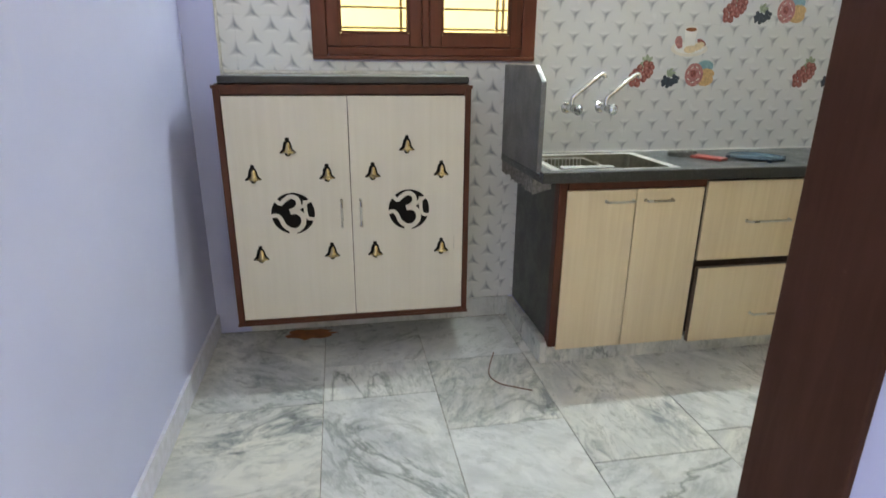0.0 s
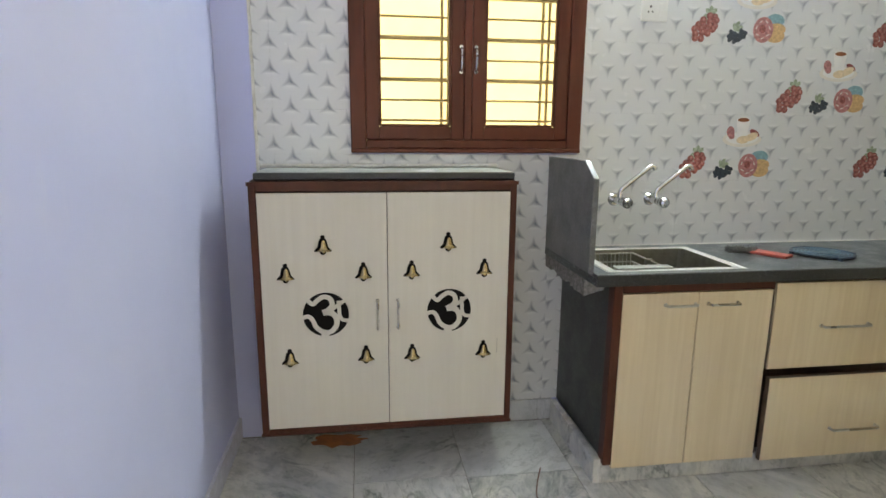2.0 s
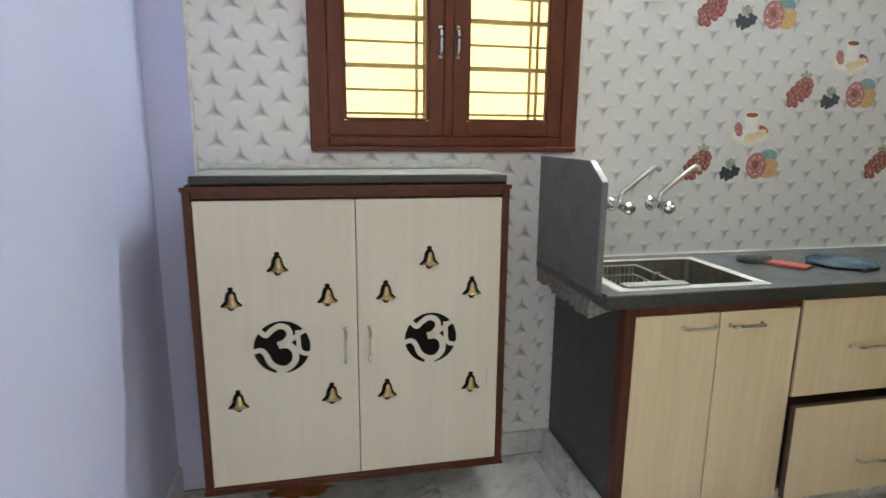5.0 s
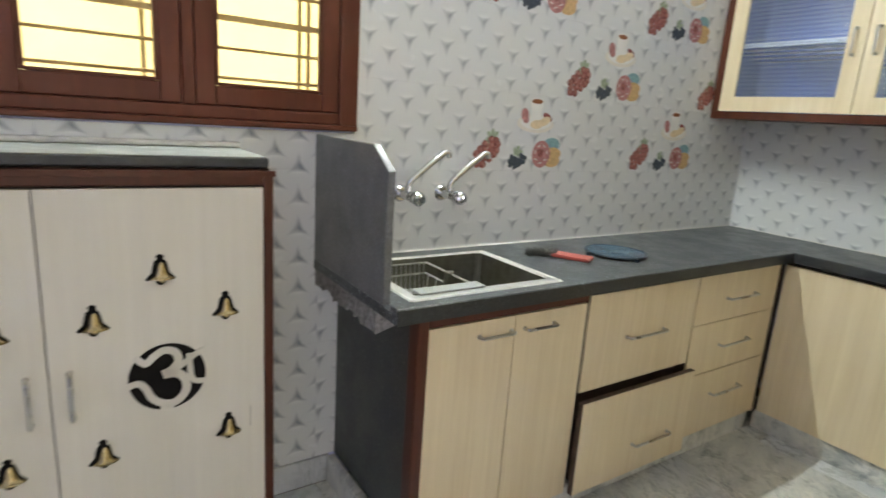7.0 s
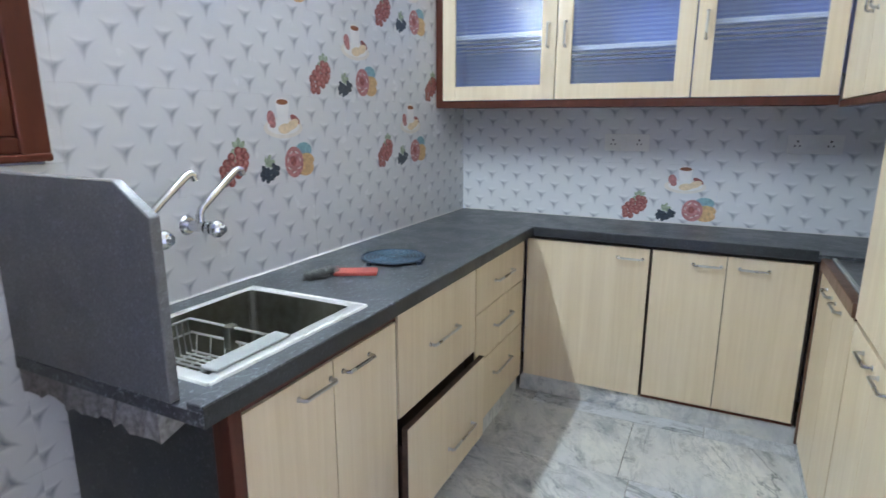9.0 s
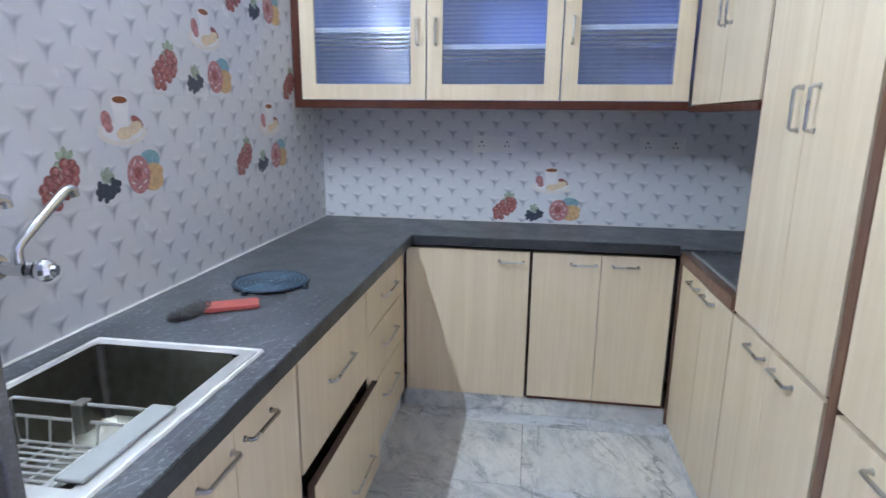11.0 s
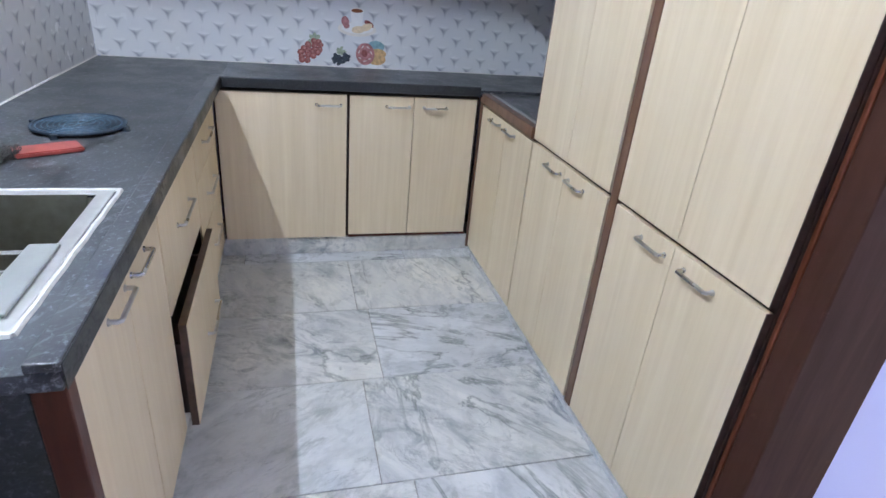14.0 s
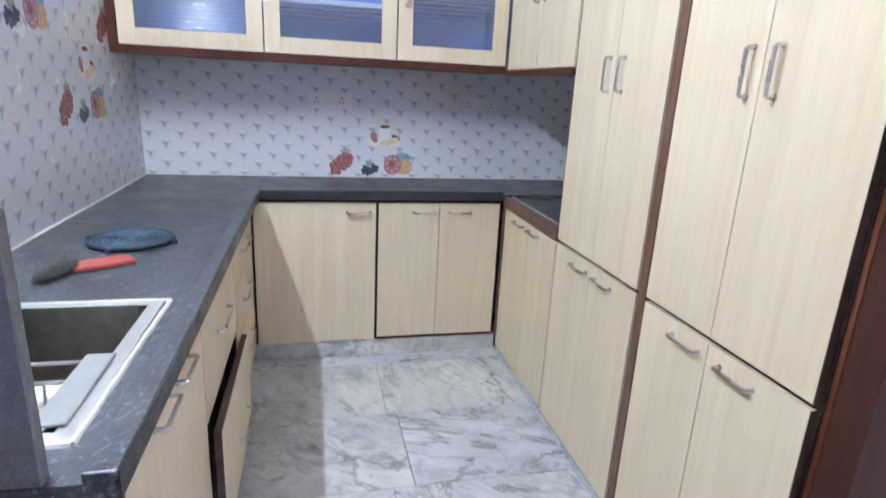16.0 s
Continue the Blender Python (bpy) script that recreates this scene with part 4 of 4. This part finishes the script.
# ---- wall cupboards ----
glass_unit = thing("glass_wall_cabinet", (3.17, 1.83, 1.452), "cream wall cabinet with three fluted glass doors and a brown rail", "cabinet", "wall units")
UX = 2.985
for name, b, m in (("bottom_board", (UX + 0.02, EX - 0.002, 0.952, NY - 0.002, 1.456, 1.476), M_BROWN), ("top_board", (UX + 0.02, EX - 0.002, 0.952, NY - 0.002, 2.15, 2.17), M_CREAM),
                   ("back_board", (EX - 0.012, EX - 0.002, 0.952, NY - 0.002, 1.476, 2.15), M_LINER), ("side_board", (UX + 0.02, EX - 0.012, 0.952, 0.968, 1.476, 2.15), M_LINER),
                   ("side_board", (UX + 0.02, EX - 0.012, NY - 0.018, NY - 0.002, 1.476, 2.15), M_LINER), ("front_rail", (UX + 0.004, UX + 0.02, 0.952, NY - 0.002, 1.452, 1.488), M_BROWN),
                   ("end_stile", (UX + 0.002, UX + 0.02, 2.712, NY - 0.002, 1.488, 2.16), M_BROWN), ("divider", (UX + 0.022, EX - 0.012, 2.100, 2.116, 1.476, 2.15), M_LINER),
                   ("divider", (UX + 0.022, EX - 0.012, 1.496, 1.512, 1.476, 2.15), M_LINER)):
    box_part(name, b, m, glass_unit, bevel=0.001)
for y0, y1, z in ((2.117, 2.731, 1.803), (1.513, 2.099, 1.718), (0.969, 1.495, 1.797)):
    box_part("shelf", (UX + 0.06, EX - 0.013, y0, y1, z, z + 0.018), M_PLASTIC, glass_unit, "white shelf", 0.001)
for y0, y1, hy in ((2.111, 2.708, 2.150), (1.505, 2.105, 2.066), (0.958, 1.499, 1.460)):
    door = new("glass_door")
    door.parent = glass_unit
    door.matrix_parent_inverse = Matrix.Translation(-glass_unit.location)
    w = 0.070
    for name, b in (("stile", (UX - 0.001, UX + 0.018, y0, y0 + w, 1.490, 2.145)), ("stile", (UX - 0.001, UX + 0.018, y1 - w, y1, 1.490, 2.145)),
                    ("rail", (UX - 0.001, UX + 0.018, y0 + w, y1 - w, 1.490, 1.560)), ("rail", (UX - 0.001, UX + 0.018, y0 + w, y1 - w, 2.075, 2.145))):
        box_part(name, b, M_CREAM, door, bevel=0.001)
    bm = bmesh.new()
    bm_cells(bm, [y0 + w - 0.004, y1 - w + 0.004], [1.556 + 0.0035 * i for i in range(150)], lambda i, j: True, UX + 0.007, UX + 0.012, "yzx")
    for v in bm.verts:
        if v.co.x < UX + 0.01:
            v.co.x += 0.0011 * math.sin(v.co.z * 331.0)
    pane = part("pane", bm, M_FLUTE, door, "fluted glass", True)
    pane.visible_shadow = False
    handle(door, 0.108, on_face(UX - 0.001, hy, 1.787, "E", True))
corner_unit = thing("wall_cabinet", (2.60, 0.65, 1.452), "cream two-door wall cabinet over the low worktop", "cabinet", "wall units")
box_part("body", (2.214, 2.980, 0.362, 0.925, 1.470, 2.17), M_CREAM, corner_unit)
box_part("bottom_rail", (2.214, 3.003, 0.90, 0.948, 1.444, 1.469), M_BROWN, corner_unit, bevel=0.002)
for a0, a1, hx in ((2.218, 2.594, 2.560), (2.598, 2.978, 2.632)):
    d = door_panel(corner_unit, "door", (a0, a1, 1.474, 2.145, 0.945), "S")
    handle(d, 0.108, on_face(hx, 0.945, 1.80, "S", True))

# ---- tube light high on the north wall ----
tube = thing("tube_light", (1.30, 2.70, 2.73), "white tube light batten on the wall above the window", "light")
box_part("batten", (0.65, 1.95, NY - 0.040, NY, 2.775, 2.815), M_PLASTIC, tube, bevel=0.003)
bm = bmesh.new()
bm_cyl(bm, (0.70, NY - 0.020, 2.75), (1.90, NY - 0.020, 2.75), 0.012, seg=12)
part("glowing_tube", bm, M_TUBE, tube, smooth=True)
for x in (0.673, 1.902):
    box_part("end_cap", (x, x + 0.025, NY - 0.052, NY, 2.73, 2.774), M_PLASTIC, tube, bevel=0.003)

# ---- sockets ----
def socket(name, at, w, h, side, label, holes):
    s = thing(name, at, label, "socket", "wall sockets")
    x, y, z = at

    def put(u0, u1, w0, w1, out0, out1):
        if side == "N":
            return (x + u0, x + u1, y - out1, y - out0, z + w0, z + w1)
        return (x - out1, x - out0, y - u1, y - u0, z + w0, z + w1)
    box_part("plate", put(-w / 2, w / 2, -h / 2, h / 2, 0.0, 0.009), M_PLASTIC, s, bevel=0.003)
    for u0, u1, kind in holes:
        if kind == "switch":
            box_part("rocker", put(u0, u1, -h * 0.28, h * 0.28, 0.009, 0.013), M_PLASTIC, s, bevel=0.002)
        else:
            c = (u0 + u1) / 2
            for du, dz, r in ((0, 0.013, 0.0042), (-0.010, -0.008, 0.0034), (0.010, -0.008, 0.0034)):
                box_part("pin_hole", put(c + du - r, c + du + r, dz - r, dz + r, 0.009, 0.0095), M_HOLE, s, bevel=0.0)


socket("wall_socket", (1.306, NY - 0.0005, 1.915), 0.122, 0.094, "N", "white socket with one switch on the tiled wall", ((-0.045, 0.005, "pins"), (0.018, 0.042, "switch")))
socket("double_socket", (EX - 0.0005, 1.807, 1.277), 0.228, 0.088, "E", "white double socket plate above the worktop", ((-0.095, -0.045, "pins"), (-0.03, 0.0, "switch"), (0.03, 0.095, "pins")))
socket("double_socket", (EX - 0.0005, 0.968, 1.283), 0.222, 0.088, "E", "white double socket plate near the corner", ((-0.095, -0.045, "pins"), (-0.03, 0.0, "switch"), (0.03, 0.095, "pins")))

# ---- small things ----
trivet = thing("round_trivet", (2.03, 2.452, 0.866), "blue enamelled round iron rings on four lugs over a dark disc for shade, lying on the worktop", "trivet")
TC = Vector((2.03, 2.452, 0.0))
# dark disc stands for the shade in the gaps between the rings
bm = bmesh.new()
bm_cyl(bm, (TC.x, TC.y, 0.8725), (TC.x, TC.y, 0.8765), 0.122, 0.120, 48)
part("plate", bm, M_BLUE, trivet)
bm = bmesh.new()
bm_ring(bm, (TC.x, TC.y, 0.8765), 0.1215, 0.0034, 56)
part("rolled_rim", bm, M_BLUE, trivet, smooth=True)
for i in range(6):
    bm = bmesh.new()
    bm_ring(bm, (TC.x, TC.y, 0.8768), 0.036 + 0.0145 * i, 0.0024, 48)
    part("ring", bm, M_BLUERIB, trivet, smooth=True)
for a in (78, 168, 258, 348):
    c, s = math.cos(radians(a)), math.sin(radians(a))
    bm = bmesh.new()
    bm_cyl(bm, (TC.x + 0.131 * c, TC.y + 0.131 * s, 0.866), (TC.x + 0.131 * c, TC.y + 0.131 * s, 0.879), 0.011, 0.009, 12)
    part("lug", bm, M_BLUE, trivet, smooth=True)
bm = bmesh.new()
c, s = math.cos(radians(-22)), math.sin(radians(-22))
bm_tube(bm, [(TC.x + e * 0.117 * c, TC.y + e * 0.117 * s, 0.8768) for e in (-1, 0, 1)], 0.0014, 6)
part("bar", bm, M_TRACE, trivet, "pale worn raised bar")
for e in (-1, 1):
    bm = bmesh.new()
    bm_tube(bm, [(TC.x + e * 0.026 + 0.030 * math.cos(t * 0.3927), TC.y - e * 0.012 + 0.022 * math.sin(t * 0.3927), 0.8768) for t in range(17)], 0.0012, 6)
    part("loop", bm, M_TRACE, trivet, "pale worn raised loop")

brush = thing("scrubbing_brush", (1.73, 2.49, 0.866), "steel wool scrubber with a flat red plastic handle, on the worktop", "brush")
bm = bmesh.new()
m = pose(1.786, 2.456, 0.8735, 0, 0, -61)
r = bmesh.ops.create_cube(bm, size=1.0, matrix=m @ Matrix.Diagonal((0.148, 0.074, 0.012, 1)))
bmesh.ops.bevel(bm, geom=list(bm.edges), offset=0.003, segments=2, affect="EDGES")
part("handle", bm, M_RED, brush, "red plastic handle")
bm = bmesh.new()
rng = random.Random(7)
for i in range(240):
    a = rng.uniform(0, 1)
    w = 0.75 + 0.5 * a
    c = Vector((1.642 + 0.105 * a, 2.550 - 0.032 * a, 0.880)) + w * Vector((rng.uniform(-0.010, 0.010), rng.uniform(-0.018, 0.018), rng.uniform(-0.008, 0.011)))
    r0 = rng.uniform(0.005, 0.011)
    ax = Vector((rng.uniform(-1, 1), rng.uniform(-1, 1), rng.uniform(-1, 1))).normalized()
    b = ax.orthogonal().normalized()
    d = ax.cross(b)
    pts = [c + r0 * (math.cos(t * 0.9) * b + math.sin(t * 0.9) * d) for t in range(7)]
    bm_tube(bm, [(p.x, p.y, max(p.z, 0.868)) for p in pts], 0.0010, 4)
part("wool", bm, M_WOOL, brush, "tangled grey steel wool")

bm = bmesh.new()
bm_tube(bm, smooth_line([(0.735, 2.32, 0.012), (0.690, 2.22, 0.004), (0.668, 2.14, 0.003), (0.690, 2.075, 0.003), (0.745, 2.035, 0.003), (0.815, 1.995, 0.003)], 8), 0.0026, 6)
tagged(part("loose_wire", bm, M_WIRE), "thin brown wire lying curled on the marble floor", "wire")
bm = bmesh.new()
rng = random.Random(2)
bm_pts = [(-0.118 + (0.12 + rng.uniform(-0.03, 0.03)) * math.cos(a), 2.668 + (0.055 + rng.uniform(-0.015, 0.012)) * math.sin(a)) for a in (2 * math.pi * i / 22 for i in range(22))]
bm.faces.new([bm.verts.new((x, y, 0.0012)) for x, y in bm_pts])
tagged(part("rust_stain", bm, M_RUST), "orange rust stain on the floor under the shrine cabinet", "stain")

# ---- wall tiles, each a piece of its own ----
TILES = {}


def tile_piece(parent, side, u0, u1, z0, z1, material):
    gap = 0.00015
    w, h = round(u1 - u0 - 2 * gap, 4), round(z1 - z0 - 2 * gap, 4)
    if w < 0.006 or h < 0.006:
        return
    key = (side, w, h, material.name)
    if key not in TILES:
        bm = bmesh.new()
        if side == "N":
            bm_box(bm, -w / 2, w / 2, 0, 0.008, -h / 2, h / 2)
            front = [e for e in bm.edges if all(v.co.y < 0.001 for v in e.verts)]
        elif side == "E":
            bm_box(bm, 0, 0.008, -w / 2, w / 2, -h / 2, h / 2)
            front = [e for e in bm.edges if all(v.co.x < 0.001 for v in e.verts)]
        else:
            bm_box(bm, -w / 2, w / 2, -0.008, 0, -h / 2, h / 2)
            front = [e for e in bm.edges if all(v.co.y > -0.001 for v in e.verts)]
        bmesh.ops.bevel(bm, geom=front, offset=0.0004, segments=1, affect="EDGES")
        TILES[key] = to_mesh("tile", bm, material)
    ob = part("tile", TILES[key], None, parent)
    c, z = (u0 + u1) / 2, (z0 + z1) / 2
    ob.matrix_basis = pose(*((c, NY, z) if side == "N" else (EX, c, z) if side == "E" else (c, SY, z)))


def cut(rect, hole):
    """What is left of a rectangle (u0, u1, z0, z1) round a hole."""
    a0, a1, b0, b1 = rect
    h0, h1, k0, k1 = hole
    if h1 <= a0 or h0 >= a1 or k1 <= b0 or k0 >= b1:
        return [rect]
    out = []
    if b0 < k0:
        out.append((a0, a1, b0, k0))
    if b1 > k1:
        out.append((a0, a1, k1, b1))
    m0, m1 = max(b0, k0), min(b1, k1)
    if a0 < h0:
        out.append((a0, h0, m0, m1))
    if a1 > h1:
        out.append((h1, a1, m0, m1))
    return out


def tile_wall(parent, side, u_from, u_to, z_from, z_to, u_mark, hole, split=None):
    us = [u_mark + 0.457 * i for i in range(-12, 12)]
    zs = [0.865 + 0.305 * i for i in range(-4, 9)]
    for i in range(len(us) - 1):
        for j in range(len(zs) - 1):
            a0, a1, b0, b1 = max(us[i], u_from), min(us[i + 1], u_to), max(zs[j], z_from), min(zs[j + 1], z_to)
            if a1 - a0 < 0.004 or b1 - b0 < 0.004:
                continue
            for r in cut((a0, a1, b0, b1), hole):
                for q in ([(r[0], min(r[1], split), *r[2:]), (max(r[0], split), r[1], *r[2:])] if split and r[0] < split < r[1] else [r]):
                    tile_piece(parent, side, *q, M_TILEUP if split and q[1] <= split + 1e-6 else M_TILE if side == "N" else M_TILEE)


NOHOLE = (-90, -89, -90, -89)
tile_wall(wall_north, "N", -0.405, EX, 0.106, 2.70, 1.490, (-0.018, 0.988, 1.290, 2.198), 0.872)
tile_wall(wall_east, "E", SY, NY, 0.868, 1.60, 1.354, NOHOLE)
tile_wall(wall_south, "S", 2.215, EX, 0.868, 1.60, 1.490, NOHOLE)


# prints on some tiles: fruit below, a cup on a plate above
def flat_disc(bm, cx, cz, rx, rz, y, mat, seg=14, turn=0.0):
    c, s = math.cos(turn), math.sin(turn)
    vs = []
    for i in range(seg):
        a = 2 * math.pi * i / seg
        x, z = rx * math.cos(a), rz * math.sin(a)
        vs.append(bm.verts.new((cx + x * c - z * s, -y, cz + x * s + z * c)))
    f = bm.faces.new(vs[::-1])
    f.material_index = mat


def motif_mesh():
    rng = random.Random(11)
    out = {}
    bm = bmesh.new()
    y = 0.0004
    for i in range(8):
        a = i * 0.8
        flat_disc(bm, 0.088 + 0.024 * math.cos(a) * rng.uniform(0.5, 1), 0.122 + 0.024 * math.sin(a), 0.020, 0.011, y, 1, 6, a)
        y += 0.00002
    for row, n in enumerate((2, 3, 4, 4, 3, 2)):
        for j in range(n):
            x = 0.072 + (j - (n - 1) / 2) * 0.0275 - (row - 2) * 0.012 + rng.uniform(-0.004, 0.004)
            z = 0.118 - row * 0.018 + rng.uniform(-0.004, 0.004)
            flat_disc(bm, x, z, 0.0165, 0.0160, y, 0, 12)
            flat_disc(bm, x + 0.003, z + 0.003, 0.007, 0.008, y + 0.00004, 2, 10)
            y += 0.00002
    out["grape_print"] = to_mesh("grape_print", bm, [P_GRAPE, P_LEAF, P_SHINE])
    bm = bmesh.new()
    y = 0.0004
    for i in range(4):
        flat_disc(bm, 0.220 + 0.012 * math.cos(i * 1.6), 0.078 + 0.010 * math.sin(i * 1.6), 0.020, 0.009, y, 1, 6, i * 0.9)
        y += 0.00002
    for cx, cz in ((0.196, 0.040), (0.246, 0.046), (0.218, 0.032)):
        for i in range(9):
            a = i * 2.4
            flat_disc(bm, cx + 0.0045 * math.sqrt(i) * 1.5 * math.cos(a), cz + 0.0055 * math.sqrt(i) * 1.4 * math.sin(a), 0.010, 0.010, y, 0, 9)
            y += 0.00002
    out["berry_print"] = to_mesh("berry_print", bm, [P_BERRY, P_LEAF])
    bm = bmesh.new()
    y = 0.0004
    for cx, cz, rx, rz, m in ((0.405, 0.110, 0.046, 0.030, 1), (0.412, 0.046, 0.048, 0.030, 2), (0.416, 0.074, 0.046, 0.026, 2), (0.350, 0.070, 0.050, 0.056, 0)):
        flat_disc(bm, cx, cz, rx, rz, y, m, 24)
        y += 0.00003
    flat_disc(bm, 0.346, 0.074, 0.016, 0.019, y, 3, 16, 0.3)
    for i in range(7):
        a = i * 0.9 + 0.2
        flat_disc(bm, 0.349 + 0.033 * math.cos(a), 0.071 + 0.037 * math.sin(a), 0.010, 0.0022, y + 0.00004, 4, 8, a + 1.57 + rng.uniform(-0.5, 0.5))
    out["doughnut_print"] = to_mesh("doughnut_print", bm, [P_PINK, P_BLUE, P_ORANGE, P_GRAPE, P_PLATE])
    bm = bmesh.new()
    y = 0.0004
    flat_disc(bm, 0.305, 0.192, 0.100, 0.036, y, 0, 32)
    flat_disc(bm, 0.305, 0.196, 0.082, 0.027, y + 0.00004, 1, 32)
    out["plate_print"] = to_mesh("plate_print", bm, [P_PLATE, P_CUP])
    bm = bmesh.new()
    y = 0.0006
    vs = [bm.verts.new((x, -y, z)) for x, z in ((0.268, 0.282), (0.276, 0.222), (0.292, 0.206), (0.314, 0.206), (0.330, 0.222), (0.338, 0.282))]
    bm.faces.new(vs)
    flat_disc(bm, 0.303, 0.282, 0.035, 0.013, y + 0.00004, 0, 24)
    flat_disc(bm, 0.303, 0.281, 0.030, 0.0095, y + 0.00008, 1, 24)
    bmesh.ops.recalc_face_normals(bm, faces=list(bm.faces))
    out["cup_print"] = to_mesh("cup_print", bm, [P_CUP, P_COFFEE])
    bm = bmesh.new()
    y = 0.0008
    for cx, cz, rx, rz, m, t in ((0.243, 0.226, 0.020, 0.026, 0, 0.2), (0.250, 0.206, 0.016, 0.014, 0, 0), (0.366, 0.222, 0.028, 0.013, 1, -0.5), (0.352, 0.204, 0.034, 0.017, 2, 0.4), (0.310, 0.190, 0.034, 0.018, 2, 0.1)):
        flat_disc(bm, cx, cz, rx, rz, y, m, 14, t)
        y += 0.00004
    out["biscuit_print"] = to_mesh("biscuit_print", bm, [P_PINK, P_GRAPE, P_BISCUIT])
    return out


MOTIF = motif_mesh()


def print_on(parent, m):
    for name, me in MOTIF.items():
        ob = part(name, me, None, parent)
        ob.matrix_basis = m


for col, row in ((0, 1), (2, 1), (1, 2), (3, 2), (0, 3), (2, 3), (1, 4)):
    print_on(wall_north, pose(1.490 + 0.457 * col, NY, 0.865 + 0.305 * row))
print_on(wall_east, pose(EX, 1.811, 0.868, 0, 0, -90))

# ---- floor slabs ----
SLABS = {}
COLS = [-0.555, -0.036, 0.422, 0.874, 1.362, 1.840, 2.313, 2.78, 3.24]
JOINTS = {0: (-2.4, -1.5, -0.6, 0.3, 1.15, 2.05), 1: (-2.6, -1.7, -0.8, 0.1, 1.05, 2.06, 2.33), 2: (-2.3, -1.4, -0.5, 0.4, 0.95, 1.80, 2.31), 3: (-2.5, -1.6, -0.7, 0.2, 0.9, 1.536, 2.33),
          4: (-2.2, -1.3, -0.4, 0.5, 0.82, 1.632, 2.3), 5: (-2.6, -1.7, -0.8, 0.1, 0.78, 1.555, 2.25), 6: (-2.4, -1.5, -0.6, 0.3, 0.75, 1.60, 2.3), 7: (-2.2, -1.3, -0.4, 0.5, 1.3, 2.1)}
for i in range(len(COLS) - 1):
    ys = [-3.19, *JOINTS[i], 2.74]
    for y0, y1 in zip(ys, ys[1:]):
        w, d = round(COLS[i + 1] - COLS[i] - 0.003, 4), round(y1 - y0 - 0.003, 4)
        if (w, d) not in SLABS:
            bm = bmesh.new()
            bm_box(bm, -w / 2, w / 2, -d / 2, d / 2, -0.018, 0)
            bmesh.ops.bevel(bm, geom=[e for e in bm.edges if all(v.co.z > -0.001 for v in e.verts)], offset=0.0015, segments=1, affect="EDGES")
            SLABS[(w, d)] = to_mesh("slab", bm, M_MARBLE)
        ob = part("slab", SLABS[(w, d)], None, floor)
        ob.matrix_basis = pose((COLS[i] + COLS[i + 1]) / 2, (y0 + y1) / 2, 0)
